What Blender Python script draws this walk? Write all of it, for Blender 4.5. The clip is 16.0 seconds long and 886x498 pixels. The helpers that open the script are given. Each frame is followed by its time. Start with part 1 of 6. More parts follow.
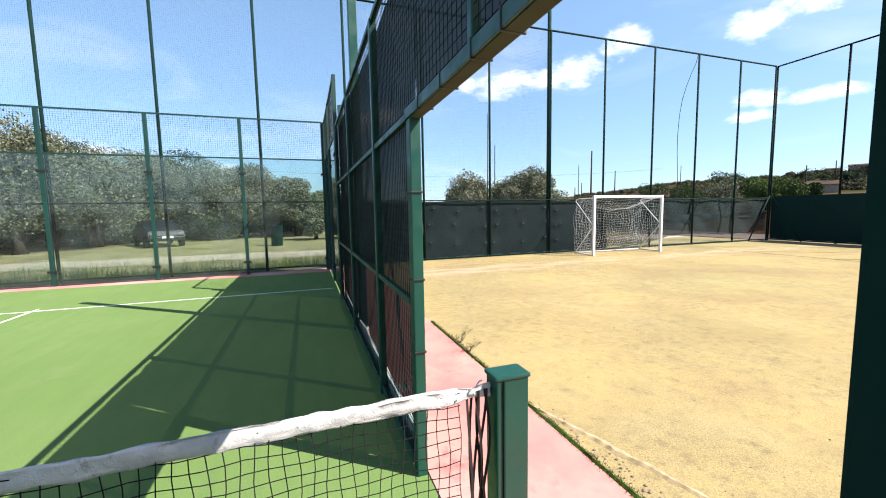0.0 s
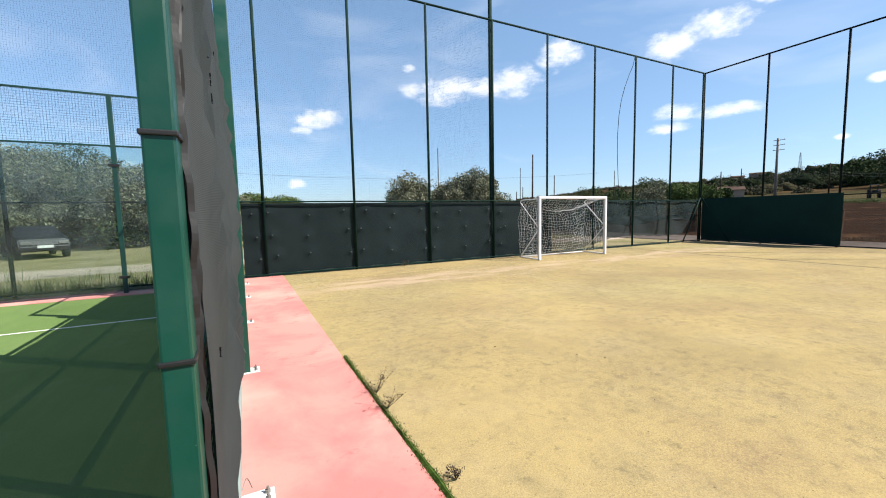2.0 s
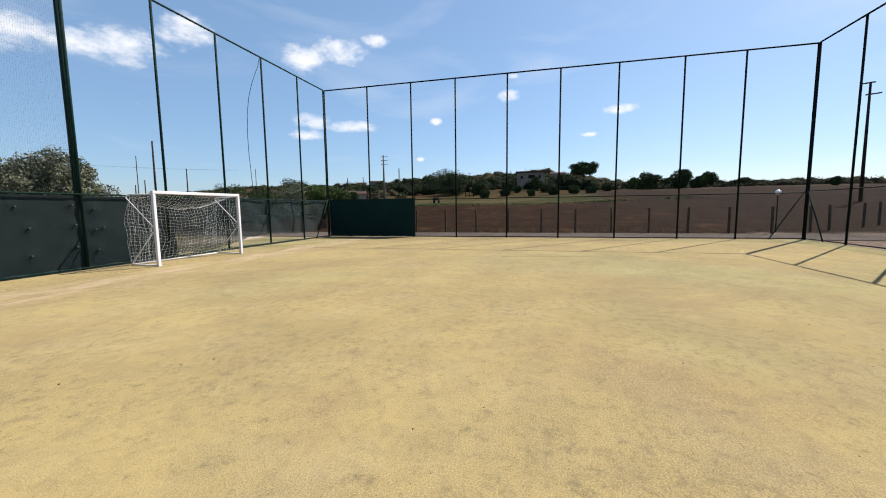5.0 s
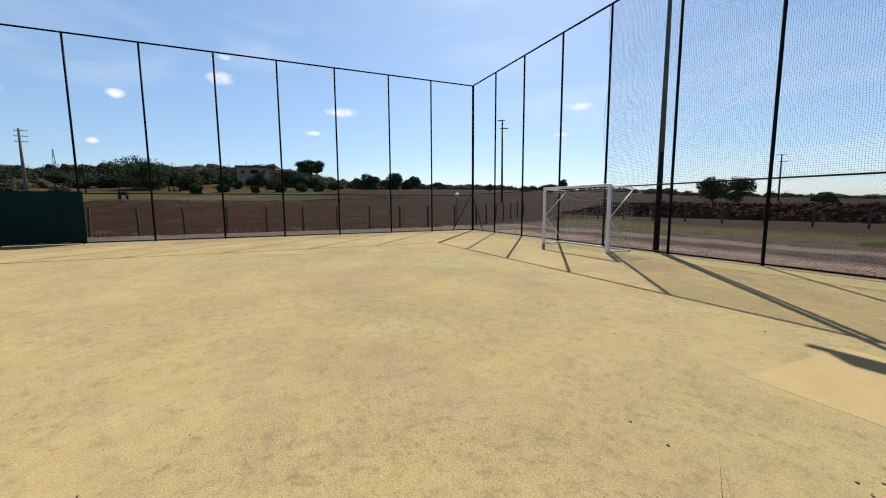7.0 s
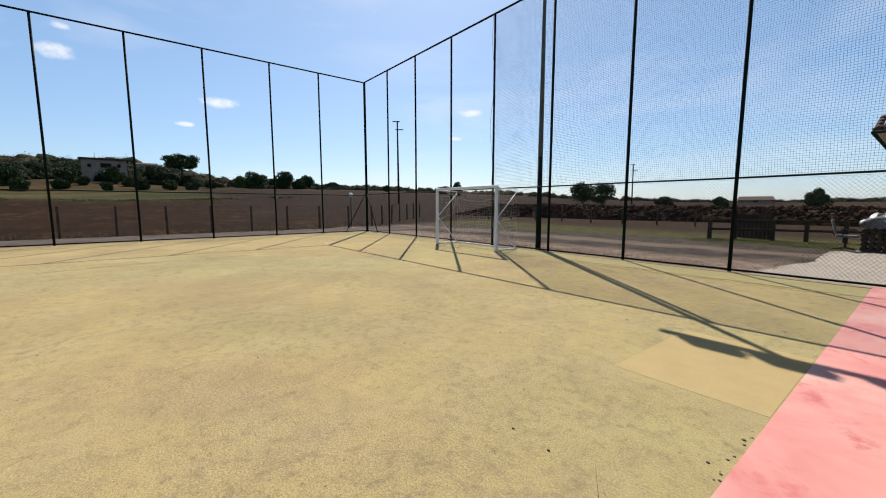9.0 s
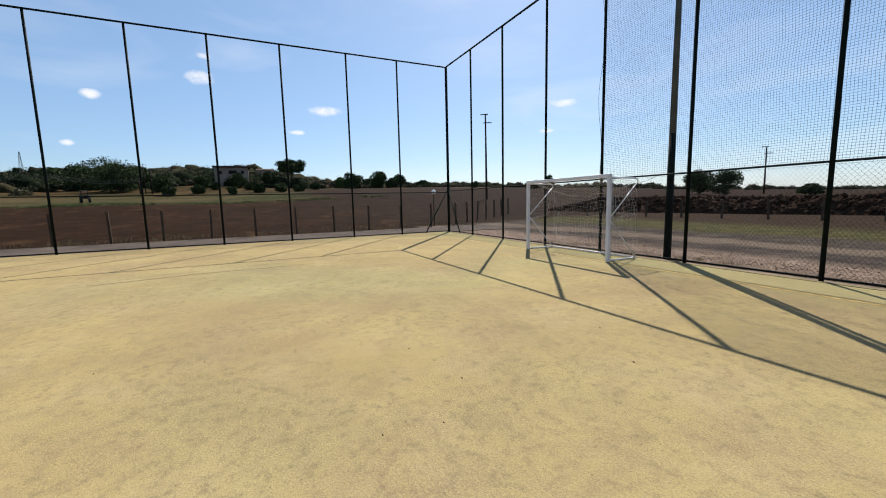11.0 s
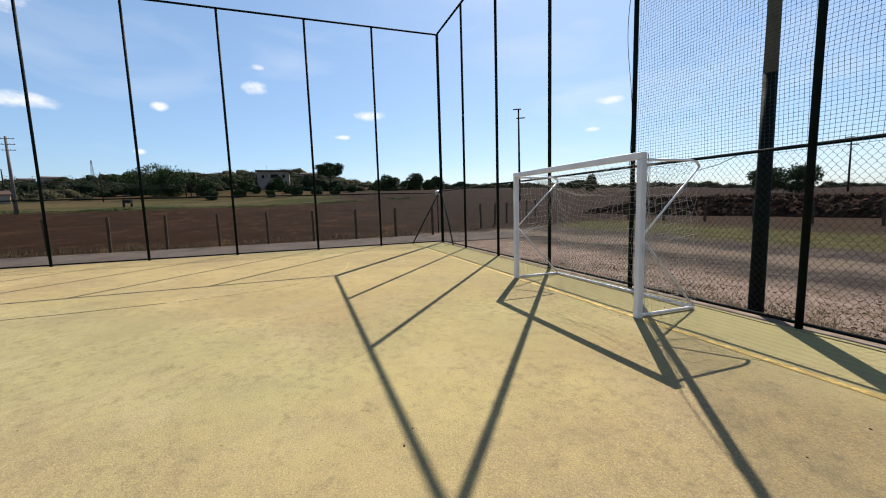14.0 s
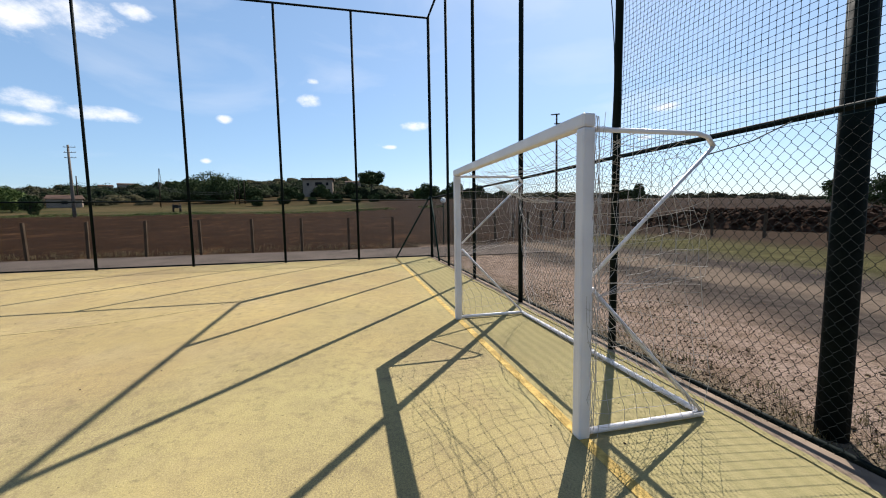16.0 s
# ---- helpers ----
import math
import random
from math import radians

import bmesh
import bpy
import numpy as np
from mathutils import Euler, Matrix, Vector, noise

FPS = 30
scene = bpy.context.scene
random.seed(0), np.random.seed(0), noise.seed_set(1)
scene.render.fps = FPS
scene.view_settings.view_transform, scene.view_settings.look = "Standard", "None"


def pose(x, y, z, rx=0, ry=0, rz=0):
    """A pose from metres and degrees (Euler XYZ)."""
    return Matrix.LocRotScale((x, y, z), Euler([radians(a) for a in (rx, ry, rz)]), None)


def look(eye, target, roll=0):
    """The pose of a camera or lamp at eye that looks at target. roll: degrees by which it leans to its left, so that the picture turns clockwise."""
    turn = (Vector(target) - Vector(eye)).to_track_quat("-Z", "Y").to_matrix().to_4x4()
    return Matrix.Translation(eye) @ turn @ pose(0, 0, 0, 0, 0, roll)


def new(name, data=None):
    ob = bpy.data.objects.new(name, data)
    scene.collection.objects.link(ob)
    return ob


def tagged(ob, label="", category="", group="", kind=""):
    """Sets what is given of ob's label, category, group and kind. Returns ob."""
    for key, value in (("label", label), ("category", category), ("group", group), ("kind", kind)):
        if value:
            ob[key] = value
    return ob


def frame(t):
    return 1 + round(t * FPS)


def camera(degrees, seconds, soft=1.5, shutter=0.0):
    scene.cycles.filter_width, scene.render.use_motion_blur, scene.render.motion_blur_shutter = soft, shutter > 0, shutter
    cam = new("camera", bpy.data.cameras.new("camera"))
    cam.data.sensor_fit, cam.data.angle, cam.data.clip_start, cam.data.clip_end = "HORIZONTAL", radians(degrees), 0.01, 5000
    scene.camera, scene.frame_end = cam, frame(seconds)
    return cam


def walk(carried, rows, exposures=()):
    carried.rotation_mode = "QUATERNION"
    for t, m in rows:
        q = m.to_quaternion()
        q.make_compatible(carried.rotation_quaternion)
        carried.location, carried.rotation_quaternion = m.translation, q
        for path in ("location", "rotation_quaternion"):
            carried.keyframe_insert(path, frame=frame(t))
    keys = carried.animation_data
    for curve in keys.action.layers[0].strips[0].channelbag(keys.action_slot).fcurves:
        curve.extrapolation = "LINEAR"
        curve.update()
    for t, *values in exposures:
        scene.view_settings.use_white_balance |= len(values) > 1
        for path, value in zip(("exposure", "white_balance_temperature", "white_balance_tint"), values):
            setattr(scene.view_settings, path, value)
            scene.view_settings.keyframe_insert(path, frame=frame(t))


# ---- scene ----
cam = camera(97.3, 16.0, soft=1.05)
PATH = [
    (0, (0.028, -0.113, 1.613), (0.683, 1.767, 1.421), -1.0),
    (0.5, (0.325, 0.4, 1.625), (1.075, 2.245, 1.438), -1.1),
    (1, (0.537, 0.829, 1.595), (1.354, 2.646, 1.414), -1.1),
    (1.5, (0.692, 0.998, 1.561), (1.552, 2.795, 1.384), -1.2),
    (2, (0.778, 1.018, 1.538), (1.688, 2.791, 1.362), -1.2),
    (2.5, (0.846, 0.969, 1.534), (1.846, 2.692, 1.353), -1.2),
    (3, (0.907, 0.889, 1.531), (2.066, 2.508, 1.344), -1.2),
    (3.5, (0.946, 0.812, 1.529), (2.326, 2.247, 1.335), -1.2),
    (4, (0.958, 0.724, 1.534), (2.569, 1.891, 1.332), -1.0),
    (4.5, (0.976, 0.639, 1.509), (2.778, 1.482, 1.305), -0.8),
    (7, (0.912, 0.432, 1.483), (2.732, -0.365, 1.254), -0.3),
    (7.5, (0.898, 0.396, 1.48), (2.593, -0.643, 1.253), -0.2),
    (8, (0.882, 0.373, 1.49), (2.453, -0.843, 1.26), -0.1),
    (8.2, (0.865, 0.359, 1.474), (2.396, -0.907, 1.246), -0.1),
    (10.5, (2.448, -0.911, 1.441), (4.169, -1.901, 1.209), -0.6),
    (11, (3.009, -1.317, 1.508), (4.802, -2.169, 1.267), -1.3),
    (11.5, (3.594, -1.789, 1.516), (5.432, -2.542, 1.281), -1.5),
    (12, (4.16, -2.34, 1.503), (6.022, -3.033, 1.272), -1.6),
    (12.5, (4.684, -2.937, 1.448), (6.557, -3.605, 1.229), -1.2),
    (13, (5.127, -3.539, 1.494), (7.004, -4.194, 1.272), -1.3),
    (13.5, (5.538, -4.175, 1.481), (7.415, -4.831, 1.265), -1.3),
    (14, (5.867, -4.852, 1.501), (7.742, -5.511, 1.274), -1.7),
    (14.5, (6.254, -5.546, 1.435), (8.128, -6.209, 1.22), -1.3),
    (15, (6.592, -6.237, 1.45), (8.473, -6.882, 1.24), -1.2),
    (15.5, (6.948, -6.864, 1.461), (8.845, -7.464, 1.261), -1.1),
    (16, (7.418, -7.333, 1.466), (9.358, -7.787, 1.288), -0.9),
]
walk(cam, [(t, look(eye, target, roll)) for t, eye, target, roll in PATH],
     exposures=[(0.0, 1.36), (0.5, 1.10), (1.5, 1.02), (3.5, 0.88), (4.5, 0.76), (7.0, 0.66), (10.5, 0.65), (14.0, 0.72), (16.0, 0.80)])

# ---- world, sun ----
SUN = Vector((0.744, -0.583, 1.0)).normalized()
lamp = bpy.data.lights.new("sun", "SUN")
lamp.energy, lamp.angle, lamp.color = 5.0, radians(0.3), (1.0, 0.94, 0.86)
sun = new("sun", lamp)
sun.matrix_world = look(SUN * 50, (0, 0, 0))

# clouds: azimuth from +y clockwise, height, half width, half height, in degrees
CLOUDS = [(10.2, 13.0, 3.4, 1.3), (7.9, 11.3, 1.6, 0.6), (23.4, 16.9, 2.4, 1.0), (27.6, 16.8, 4.2, 1.7), (32.6, 17.2, 3.6, 1.2),
          (37.6, 17.5, 3.4, 1.9), (43.7, 20.1, 2.7, 1.8), (57.4, 19.2, 3.6, 1.5), (61.2, 20.2, 3.8, 1.6), (66.4, 21.8, 1.6, 0.8),
          (58.0, 11.6, 2.4, 1.0), (62.6, 11.1, 3.6, 0.7), (57.0, 9.8, 2.2, 0.7), (74.8, 11.9, 0.9, 0.45),
          (85.3, 15.0, 1.5, 0.8), (85.6, 17.4, 0.8, 0.4), (99.5, 12.2, 1.9, 0.65), (95.9, 9.4, 0.9, 0.3), (132.1, 12.6, 1.9, 0.6),
          (130.3, 9.1, 0.9, 0.3), (7.0, 4.4, 1.1, 0.7), (72.5, 6.8, 0.6, 0.3), (22.7, 19.5, 1.1, 0.6),
          (-12.0, 5.4, 5.0, 1.0), (-26.0, 7.0, 6.0, 1.2)]


def make_world():
    world = bpy.data.worlds.new("world")
    scene.world = world
    world.use_nodes = True
    t = world.node_tree
    t.nodes.clear()
    N, L = t.nodes.new, t.links.new

    def m(op, a, b=None, c=None):
        n = N("ShaderNodeMath")
        n.operation = op
        for i, v in enumerate((a, b, c)):
            if v is None:
                continue
            if isinstance(v, (int, float)):
                n.inputs[i].default_value = v
            else:
                L(v, n.inputs[i])
        return n.outputs[0]

    sky = N("ShaderNodeTexSky")
    sky.sky_type, sky.sun_disc = "NISHITA", False
    sky.sun_elevation = math.asin(SUN.z)
    sky.sun_rotation = math.atan2(SUN.x, SUN.y)
    sky.altitude, sky.air_density, sky.dust_density, sky.ozone_density = 300, 1.0, 0.8, 4.2
    co = N("ShaderNodeTexCoord")
    sep = N("ShaderNodeSeparateXYZ")
    L(co.outputs["Generated"], sep.inputs[0])
    deg = 57.29578
    az = m("MULTIPLY", m("ARCTAN2", sep.outputs[0], sep.outputs[1]), deg)
    el = m("MULTIPLY", m("ARCSINE", sep.outputs[2]), deg)
    best = None
    for a, e, w, h in CLOUDS:
        u = m("MULTIPLY_ADD", az, 1 / w, -a / w)
        v = m("MULTIPLY_ADD", el, 1 / h, -(e + 0.2) / h)
        d = m("SUBTRACT", 1.0, m("ADD", m("MULTIPLY", u, u), m("MULTIPLY", v, v)))
        best = d if best is None else m("MAXIMUM", best, d)
    noi = N("ShaderNodeTexNoise")
    noi.inputs["Scale"].default_value, noi.inputs["Detail"].default_value = 22.0, 10.0
    noi.inputs["Roughness"].default_value = 0.62
    mapn = N("ShaderNodeMapping")
    mapn.inputs["Scale"].default_value = (1, 1, 1.8)
    L(co.outputs["Generated"], mapn.inputs[0])
    L(mapn.outputs[0], noi.inputs["Vector"])
    body = m("MAXIMUM", best, -1.2)
    cl = m("ADD", body, m("MULTIPLY_ADD", noi.outputs["Fac"], 4.2, -1.80))
    ramp = N("ShaderNodeMapRange")
    ramp.interpolation_type = "SMOOTHSTEP"
    ramp.inputs["From Min"].default_value, ramp.inputs["From Max"].default_value = -0.2, 2.1
    L(cl, ramp.inputs["Value"])
    # thin high haze over the sky
    n2 = N("ShaderNodeTexNoise")
    n2.inputs["Scale"].default_value, n2.inputs["Detail"].default_value = 2.6, 6.0
    n2.inputs["Distortion"].default_value = 0.6
    map2 = N("ShaderNodeMapping")
    map2.inputs["Scale"].default_value = (1, 1, 3.5)
    L(co.outputs["Generated"], map2.inputs[0])
    L(map2.outputs[0], n2.inputs["Vector"])
    thin = N("ShaderNodeMapRange")
    thin.inputs["From Min"].default_value, thin.inputs["From Max"].default_value = 0.5, 0.85
    thin.inputs["To Max"].default_value = 0.3
    L(n2.outputs["Fac"], thin.inputs["Value"])
    fac = m("MAXIMUM", m("MULTIPLY", ramp.outputs[0], 0.93), thin.outputs[0])
    mix = N("ShaderNodeMix")
    mix.data_type = "RGBA"
    L(fac, mix.inputs["Factor"])
    veil = N("ShaderNodeMix")
    veil.data_type = "RGBA"
    # haze is thick near the horizon and thins overhead
    L(m("MULTIPLY_ADD", m("MINIMUM", m("MAXIMUM", el, 24.0), 64.0), -0.0080, 0.53), veil.inputs["Factor"])
    L(sky.outputs[0], veil.inputs["A"])
    veil.inputs["B"].default_value = VEIL
    L(veil.outputs["Result"], mix.inputs["A"])
    mix.inputs["B"].default_value = (CLOUD, CLOUD, CLOUD * 1.03, 1)
    bg = N("ShaderNodeBackground")
    bg.inputs["Strength"].default_value = SKY
    L(mix.outputs["Result"], bg.inputs[0])
    out = N("ShaderNodeOutputWorld")
    L(bg.outputs[0], out.inputs[0])


SKY, CLOUD, VEIL = 0.083, 8.0, (2.6, 4.4, 6.7, 1)
make_world()

# ---- materials ----


class Mat:
    """A small builder of procedural materials."""

    def __init__(self, name, rough=0.6, metal=0.0):
        self.m = bpy.data.materials.new(name)
        self.m.use_nodes = True
        self.t = self.m.node_tree
        self.b = self.t.nodes["Principled BSDF"]
        self.b.inputs["Roughness"].default_value = rough
        self.b.inputs["Metallic"].default_value = metal
        if rough >= 0.7:
            self.b.inputs["Specular IOR Level"].default_value = 0.12 if rough < 0.9 else 0.02
        self.co = self.t.nodes.new("ShaderNodeTexCoord").outputs["Object"]

    def n(self, kind, **kw):
        node = self.t.nodes.new(kind)
        for k, v in kw.items():
            if k in node.inputs:
                node.inputs[k].default_value = v
        return node

    def scaled(self, s):
        mp = self.n("ShaderNodeMapping")
        mp.inputs["Scale"].default_value = s
        self.t.links.new(self.co, mp.inputs[0])
        return mp.outputs[0]

    def noise(self, scale, detail=4, rough=0.55, vec=None, dist=0.0):
        x = self.n("ShaderNodeTexNoise", Scale=scale, Detail=detail, Roughness=rough, Distortion=dist)
        self.t.links.new(vec or self.co, x.inputs["Vector"])
        return x.outputs["Fac"]

    def ramp(self, fac, lo, hi, a=0.0, b=1.0):
        r = self.n("ShaderNodeMapRange")
        for k, v in (("From Min", lo), ("From Max", hi), ("To Min", a), ("To Max", b)):
            r.inputs[k].default_value = v
        self.t.links.new(fac, r.inputs["Value"])
        return r.outputs[0]

    def mix(self, fac, a, b, mode="MIX"):
        x = self.n("ShaderNodeMix")
        x.data_type, x.blend_type = "RGBA", mode
        for key, v in (("Factor", fac), ("A", a), ("B", b)):
            if isinstance(v, float):
                x.inputs[key].default_value = v
            elif isinstance(v, tuple):
                x.inputs[key].default_value = (*v, 1)
            else:
                self.t.links.new(v, x.inputs[key])
        return x.outputs["Result"]

    def math(self, op, a, b):
        x = self.n("ShaderNodeMath")
        x.operation = op
        for i, v in enumerate((a, b)):
            if isinstance(v, (int, float)):
                x.inputs[i].default_value = v
            else:
                self.t.links.new(v, x.inputs[i])
        return x.outputs[0]

    def xyz(self):
        s = self.n("ShaderNodeSeparateXYZ")
        self.t.links.new(self.co, s.inputs[0])
        return s.outputs

    def colour(self, c):
        if isinstance(c, tuple):
            self.b.inputs["Base Color"].default_value = (*c, 1)
        else:
            self.t.links.new(c, self.b.inputs["Base Color"])
        return self

    def rough(self, v):
        self.t.links.new(v, self.b.inputs["Roughness"])
        return self

    def bump(self, h, strength=0.3, dist=0.01):
        x = self.n("ShaderNodeBump", Strength=strength, Distance=dist)
        self.t.links.new(h, x.inputs["Height"])
        self.t.links.new(x.outputs[0], self.b.inputs["Normal"])
        return self

    def rand(self, island=True):
        if island:
            return self.n("ShaderNodeNewGeometry").outputs["Random Per Island"]
        return self.n("ShaderNodeObjectInfo").outputs["Random"]


def painted(name, c, c2, rough=0.35, chips=(0.3, 0.32, 0.3)):
    m = Mat(name, rough)
    big = m.ramp(m.noise(1.7, 4), 0.35, 0.7)
    col = m.mix(big, c, c2)
    worn = m.ramp(m.noise(38, 5, 0.7), 0.70, 0.74)
    m.colour(m.mix(m.math("MULTIPLY", worn, 0.7), col, chips))
    m.rough(m.ramp(m.noise(9, 4), 0.3, 0.7, rough - 0.08, rough + 0.2))
    m.bump(m.noise(60, 3), 0.12, 0.002)
    return m.m


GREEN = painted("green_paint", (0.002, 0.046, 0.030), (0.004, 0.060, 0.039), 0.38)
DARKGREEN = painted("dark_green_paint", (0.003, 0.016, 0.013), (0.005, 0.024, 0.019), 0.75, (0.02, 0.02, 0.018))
WALLGREEN = painted("court_green_paint", (0.003, 0.030, 0.024), (0.005, 0.045, 0.035), 0.45)
WHITE = painted("white_paint", (0.62, 0.61, 0.64), (0.74, 0.73, 0.74), 0.4, (0.3, 0.22, 0.16))
GALV = painted("galvanised_steel", (0.18, 0.24, 0.22), (0.27, 0.32, 0.30), 0.5, (0.2, 0.2, 0.18))
PLATE = painted("plate_paint", (0.55, 0.56, 0.54), (0.68, 0.68, 0.66), 0.5, (0.3, 0.2, 0.12))
CONCRETE = painted("post_concrete", (0.065, 0.045, 0.030), (0.105, 0.076, 0.052), 0.9, (0.15, 0.13, 0.1))
STEEL = painted("bolt_steel", (0.12, 0.11, 0.1), (0.2, 0.19, 0.18), 0.5)
WOOD = painted("old_wood", (0.022, 0.014, 0.010), (0.045, 0.030, 0.021), 0.8, (0.12, 0.09, 0.06))
TIMBER = painted("grey_timber", (0.12, 0.10, 0.085), (0.2, 0.17, 0.14), 0.85, (0.08, 0.07, 0.06))


def plain(name, c, rough=0.7, v=0.25, scale=12):
    m = Mat(name, rough)
    k = m.ramp(m.noise(scale, 4), 0.3, 0.7)
    m.colour(m.mix(k, tuple(x * (1 - v) for x in c), tuple(min(1, x * (1 + v)) for x in c)))
    m.bump(m.noise(scale * 4, 3), 0.2, 0.003)
    return m.m


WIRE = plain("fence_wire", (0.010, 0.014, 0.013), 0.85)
# lighter fence wire for the north side: sunlight is put into the colour
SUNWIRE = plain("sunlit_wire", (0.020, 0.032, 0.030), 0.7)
NETTING = plain("black_netting", (0.028, 0.045, 0.050), 0.8)
ROPE = plain("white_rope", (0.62, 0.61, 0.60), 0.85)
OLDROPE = plain("weathered_rope", (0.40, 0.38, 0.36), 0.9)
BLACKNET = plain("court_net", (0.012, 0.012, 0.013), 0.8)
BLACK = plain("black_cable", (0.012, 0.012, 0.012), 0.5)
LAMPGLASS = plain("opal_glass", (0.85, 0.84, 0.8), 0.25, 0.04)


def turf():
    m = Mat("sand_filled_turf", 0.95)
    big = m.ramp(m.noise(0.22, 5, 0.6, dist=0.4), 0.36, 0.66)
    col = m.mix(big, (0.398, 0.305, 0.133), (0.357, 0.277, 0.120))
    grn = m.ramp(m.noise(0.13, 4, 0.5), 0.50, 0.68)
    col = m.mix(m.math("MULTIPLY", grn, 0.55), col, (0.300, 0.295, 0.137))
    sand = m.ramp(m.noise(0.8, 6, 0.65), 0.48, 0.72)
    col = m.mix(m.math("MULTIPLY", sand, 0.5), col, (0.398, 0.322, 0.181))
    mid = m.ramp(m.noise(2.6, 8, 0.75, dist=0.4), 0.47, 0.66)
    col = m.mix(m.math("MULTIPLY", mid, 0.46), col, (0.237, 0.190, 0.102))
    blot = m.ramp(m.noise(9, 8, 0.8), 0.49, 0.63)
    col = m.mix(m.math("MULTIPLY", m.math("MULTIPLY", blot, m.ramp(m.noise(0.5, 4, 0.6), 0.40, 0.58, 0.35, 1.0)), 0.62), col, (0.158, 0.122, 0.072))
    fine = m.ramp(m.noise(75, 6, 0.9), 0.42, 0.64)
    wear = m.ramp(m.noise(0.45, 4, 0.6), 0.38, 0.62, 0.50, 1.0)
    col = m.mix(m.math("MULTIPLY", fine, wear), col, (0.128, 0.098, 0.068))
    pale = m.ramp(m.noise(95, 3, 0.7), 0.58, 0.70)
    col = m.mix(m.math("MULTIPLY", pale, 0.45), col, (0.472, 0.392, 0.253))
    spk = m.ramp(m.noise(30, 2, 0.5), 0.71, 0.735)
    col = m.mix(m.math("MULTIPLY", spk, 0.6), col, (0.050, 0.040, 0.032))
    # bare reddish grit where the fibres are worn away, and dark tufts of matted ones
    grit = m.math("MULTIPLY", m.ramp(m.noise(0.33, 5, 0.65, dist=0.6), 0.50, 0.66), m.ramp(m.noise(42, 5, 0.85), 0.44, 0.60))
    col = m.mix(m.math("MULTIPLY", grit, 0.75), col, (0.186, 0.124, 0.083))
    clump = m.math("MULTIPLY", m.ramp(m.noise(4.2, 5, 0.75, dist=0.5), 0.57, 0.66), m.ramp(m.noise(26, 4, 0.8), 0.40, 0.58))
    col = m.mix(m.math("MULTIPLY", clump, 0.65), col, (0.136, 0.116, 0.066))
    x, y, _ = m.xyz()
    # washed-out pinkish sand along the north goal line
    ny = m.math("ADD", y, m.math("MULTIPLY", m.noise(0.5, 5, 0.7), 2.2))
    band = m.math("MULTIPLY", m.ramp(ny, 9.9, 10.5), m.ramp(ny, 11.6, 11.1))
    col = m.mix(m.math("MULTIPLY", band, m.ramp(m.noise(1.3, 5, 0.7, m.scaled((0.5, 1.6, 1))), 0.42, 0.58, 0.0, 0.5)), col, (0.461, 0.347, 0.250))
    # greener ribbed south strip; part of the netting's shade is put into its tone
    rib = m.n("ShaderNodeTexWave", Scale=2.6, Distortion=2.0, Detail=2.0)
    rib.bands_direction = "Y"
    m.t.links.new(m.co, rib.inputs["Vector"])
    edge = m.ramp(m.math("ADD", y, m.math("MULTIPLY", m.noise(0.8, 4), 0.8)), -7.9, -8.8)
    ribc = m.mix(rib.outputs["Fac"], (0.237, 0.217, 0.104), (0.292, 0.257, 0.130))
    col = m.mix(m.math("MULTIPLY", edge, 0.6), col, ribc)
    m.colour(col)
    m.bump(m.math("ADD", m.noise(85, 3, 0.7), m.math("MULTIPLY", m.noise(14, 3), 0.7)), 0.5, 0.006)
    return m.m


def green_turf():
    m = Mat("green_turf", 0.85)
    big = m.ramp(m.noise(0.35, 5, 0.6), 0.35, 0.68)
    col = m.mix(big, (0.1238, 0.1914, 0.0561), (0.1548, 0.2262, 0.0748))
    st = m.noise(1.0, 4, 0.65, m.scaled((7.0, 0.9, 1)))
    col = m.mix(m.ramp(st, 0.4, 0.7, 0.0, 0.3), col, (0.0826, 0.1462, 0.0476))
    sand = m.ramp(m.noise(1.7, 6, 0.7), 0.55, 0.7)
    col = m.mix(m.math("MULTIPLY", sand, 0.3), col, (0.2064, 0.2297, 0.1156))
    fine = m.ramp(m.noise(120, 3, 0.7), 0.42, 0.68)
    col = m.mix(m.math("MULTIPLY", fine, 0.5), col, (0.0516, 0.0974, 0.0272))
    m.colour(col)
    m.bump(m.noise(150, 3, 0.7), 0.5, 0.006)
    return m.m


def pink():
    m = Mat("pink_slab_paint", 0.75)
    big = m.ramp(m.noise(1.1, 6, 0.62, dist=0.5), 0.40, 0.62)
    col = m.mix(big, (0.5097, 0.2392, 0.2052), (0.4637, 0.1739, 0.1582))
    pale = m.ramp(m.noise(0.6, 5, 0.6), 0.50, 0.66)
    col = m.mix(m.math("MULTIPLY", pale, 0.8), col, (0.5097, 0.3248, 0.2705))
    red = m.ramp(m.noise(1.6, 8, 0.72, dist=0.3), 0.57, 0.66)
    col = m.mix(m.math("MULTIPLY", red, 0.75), col, (0.3864, 0.0929, 0.0929))
    grime = m.ramp(m.noise(24, 6, 0.8), 0.6, 0.72)
    col = m.mix(m.math("MULTIPLY", grime, 0.3), col, (0.2705, 0.1546, 0.1233))
    m.colour(col)
    m.bump(m.noise(70, 4, 0.7), 0.25, 0.003)
    return m.m


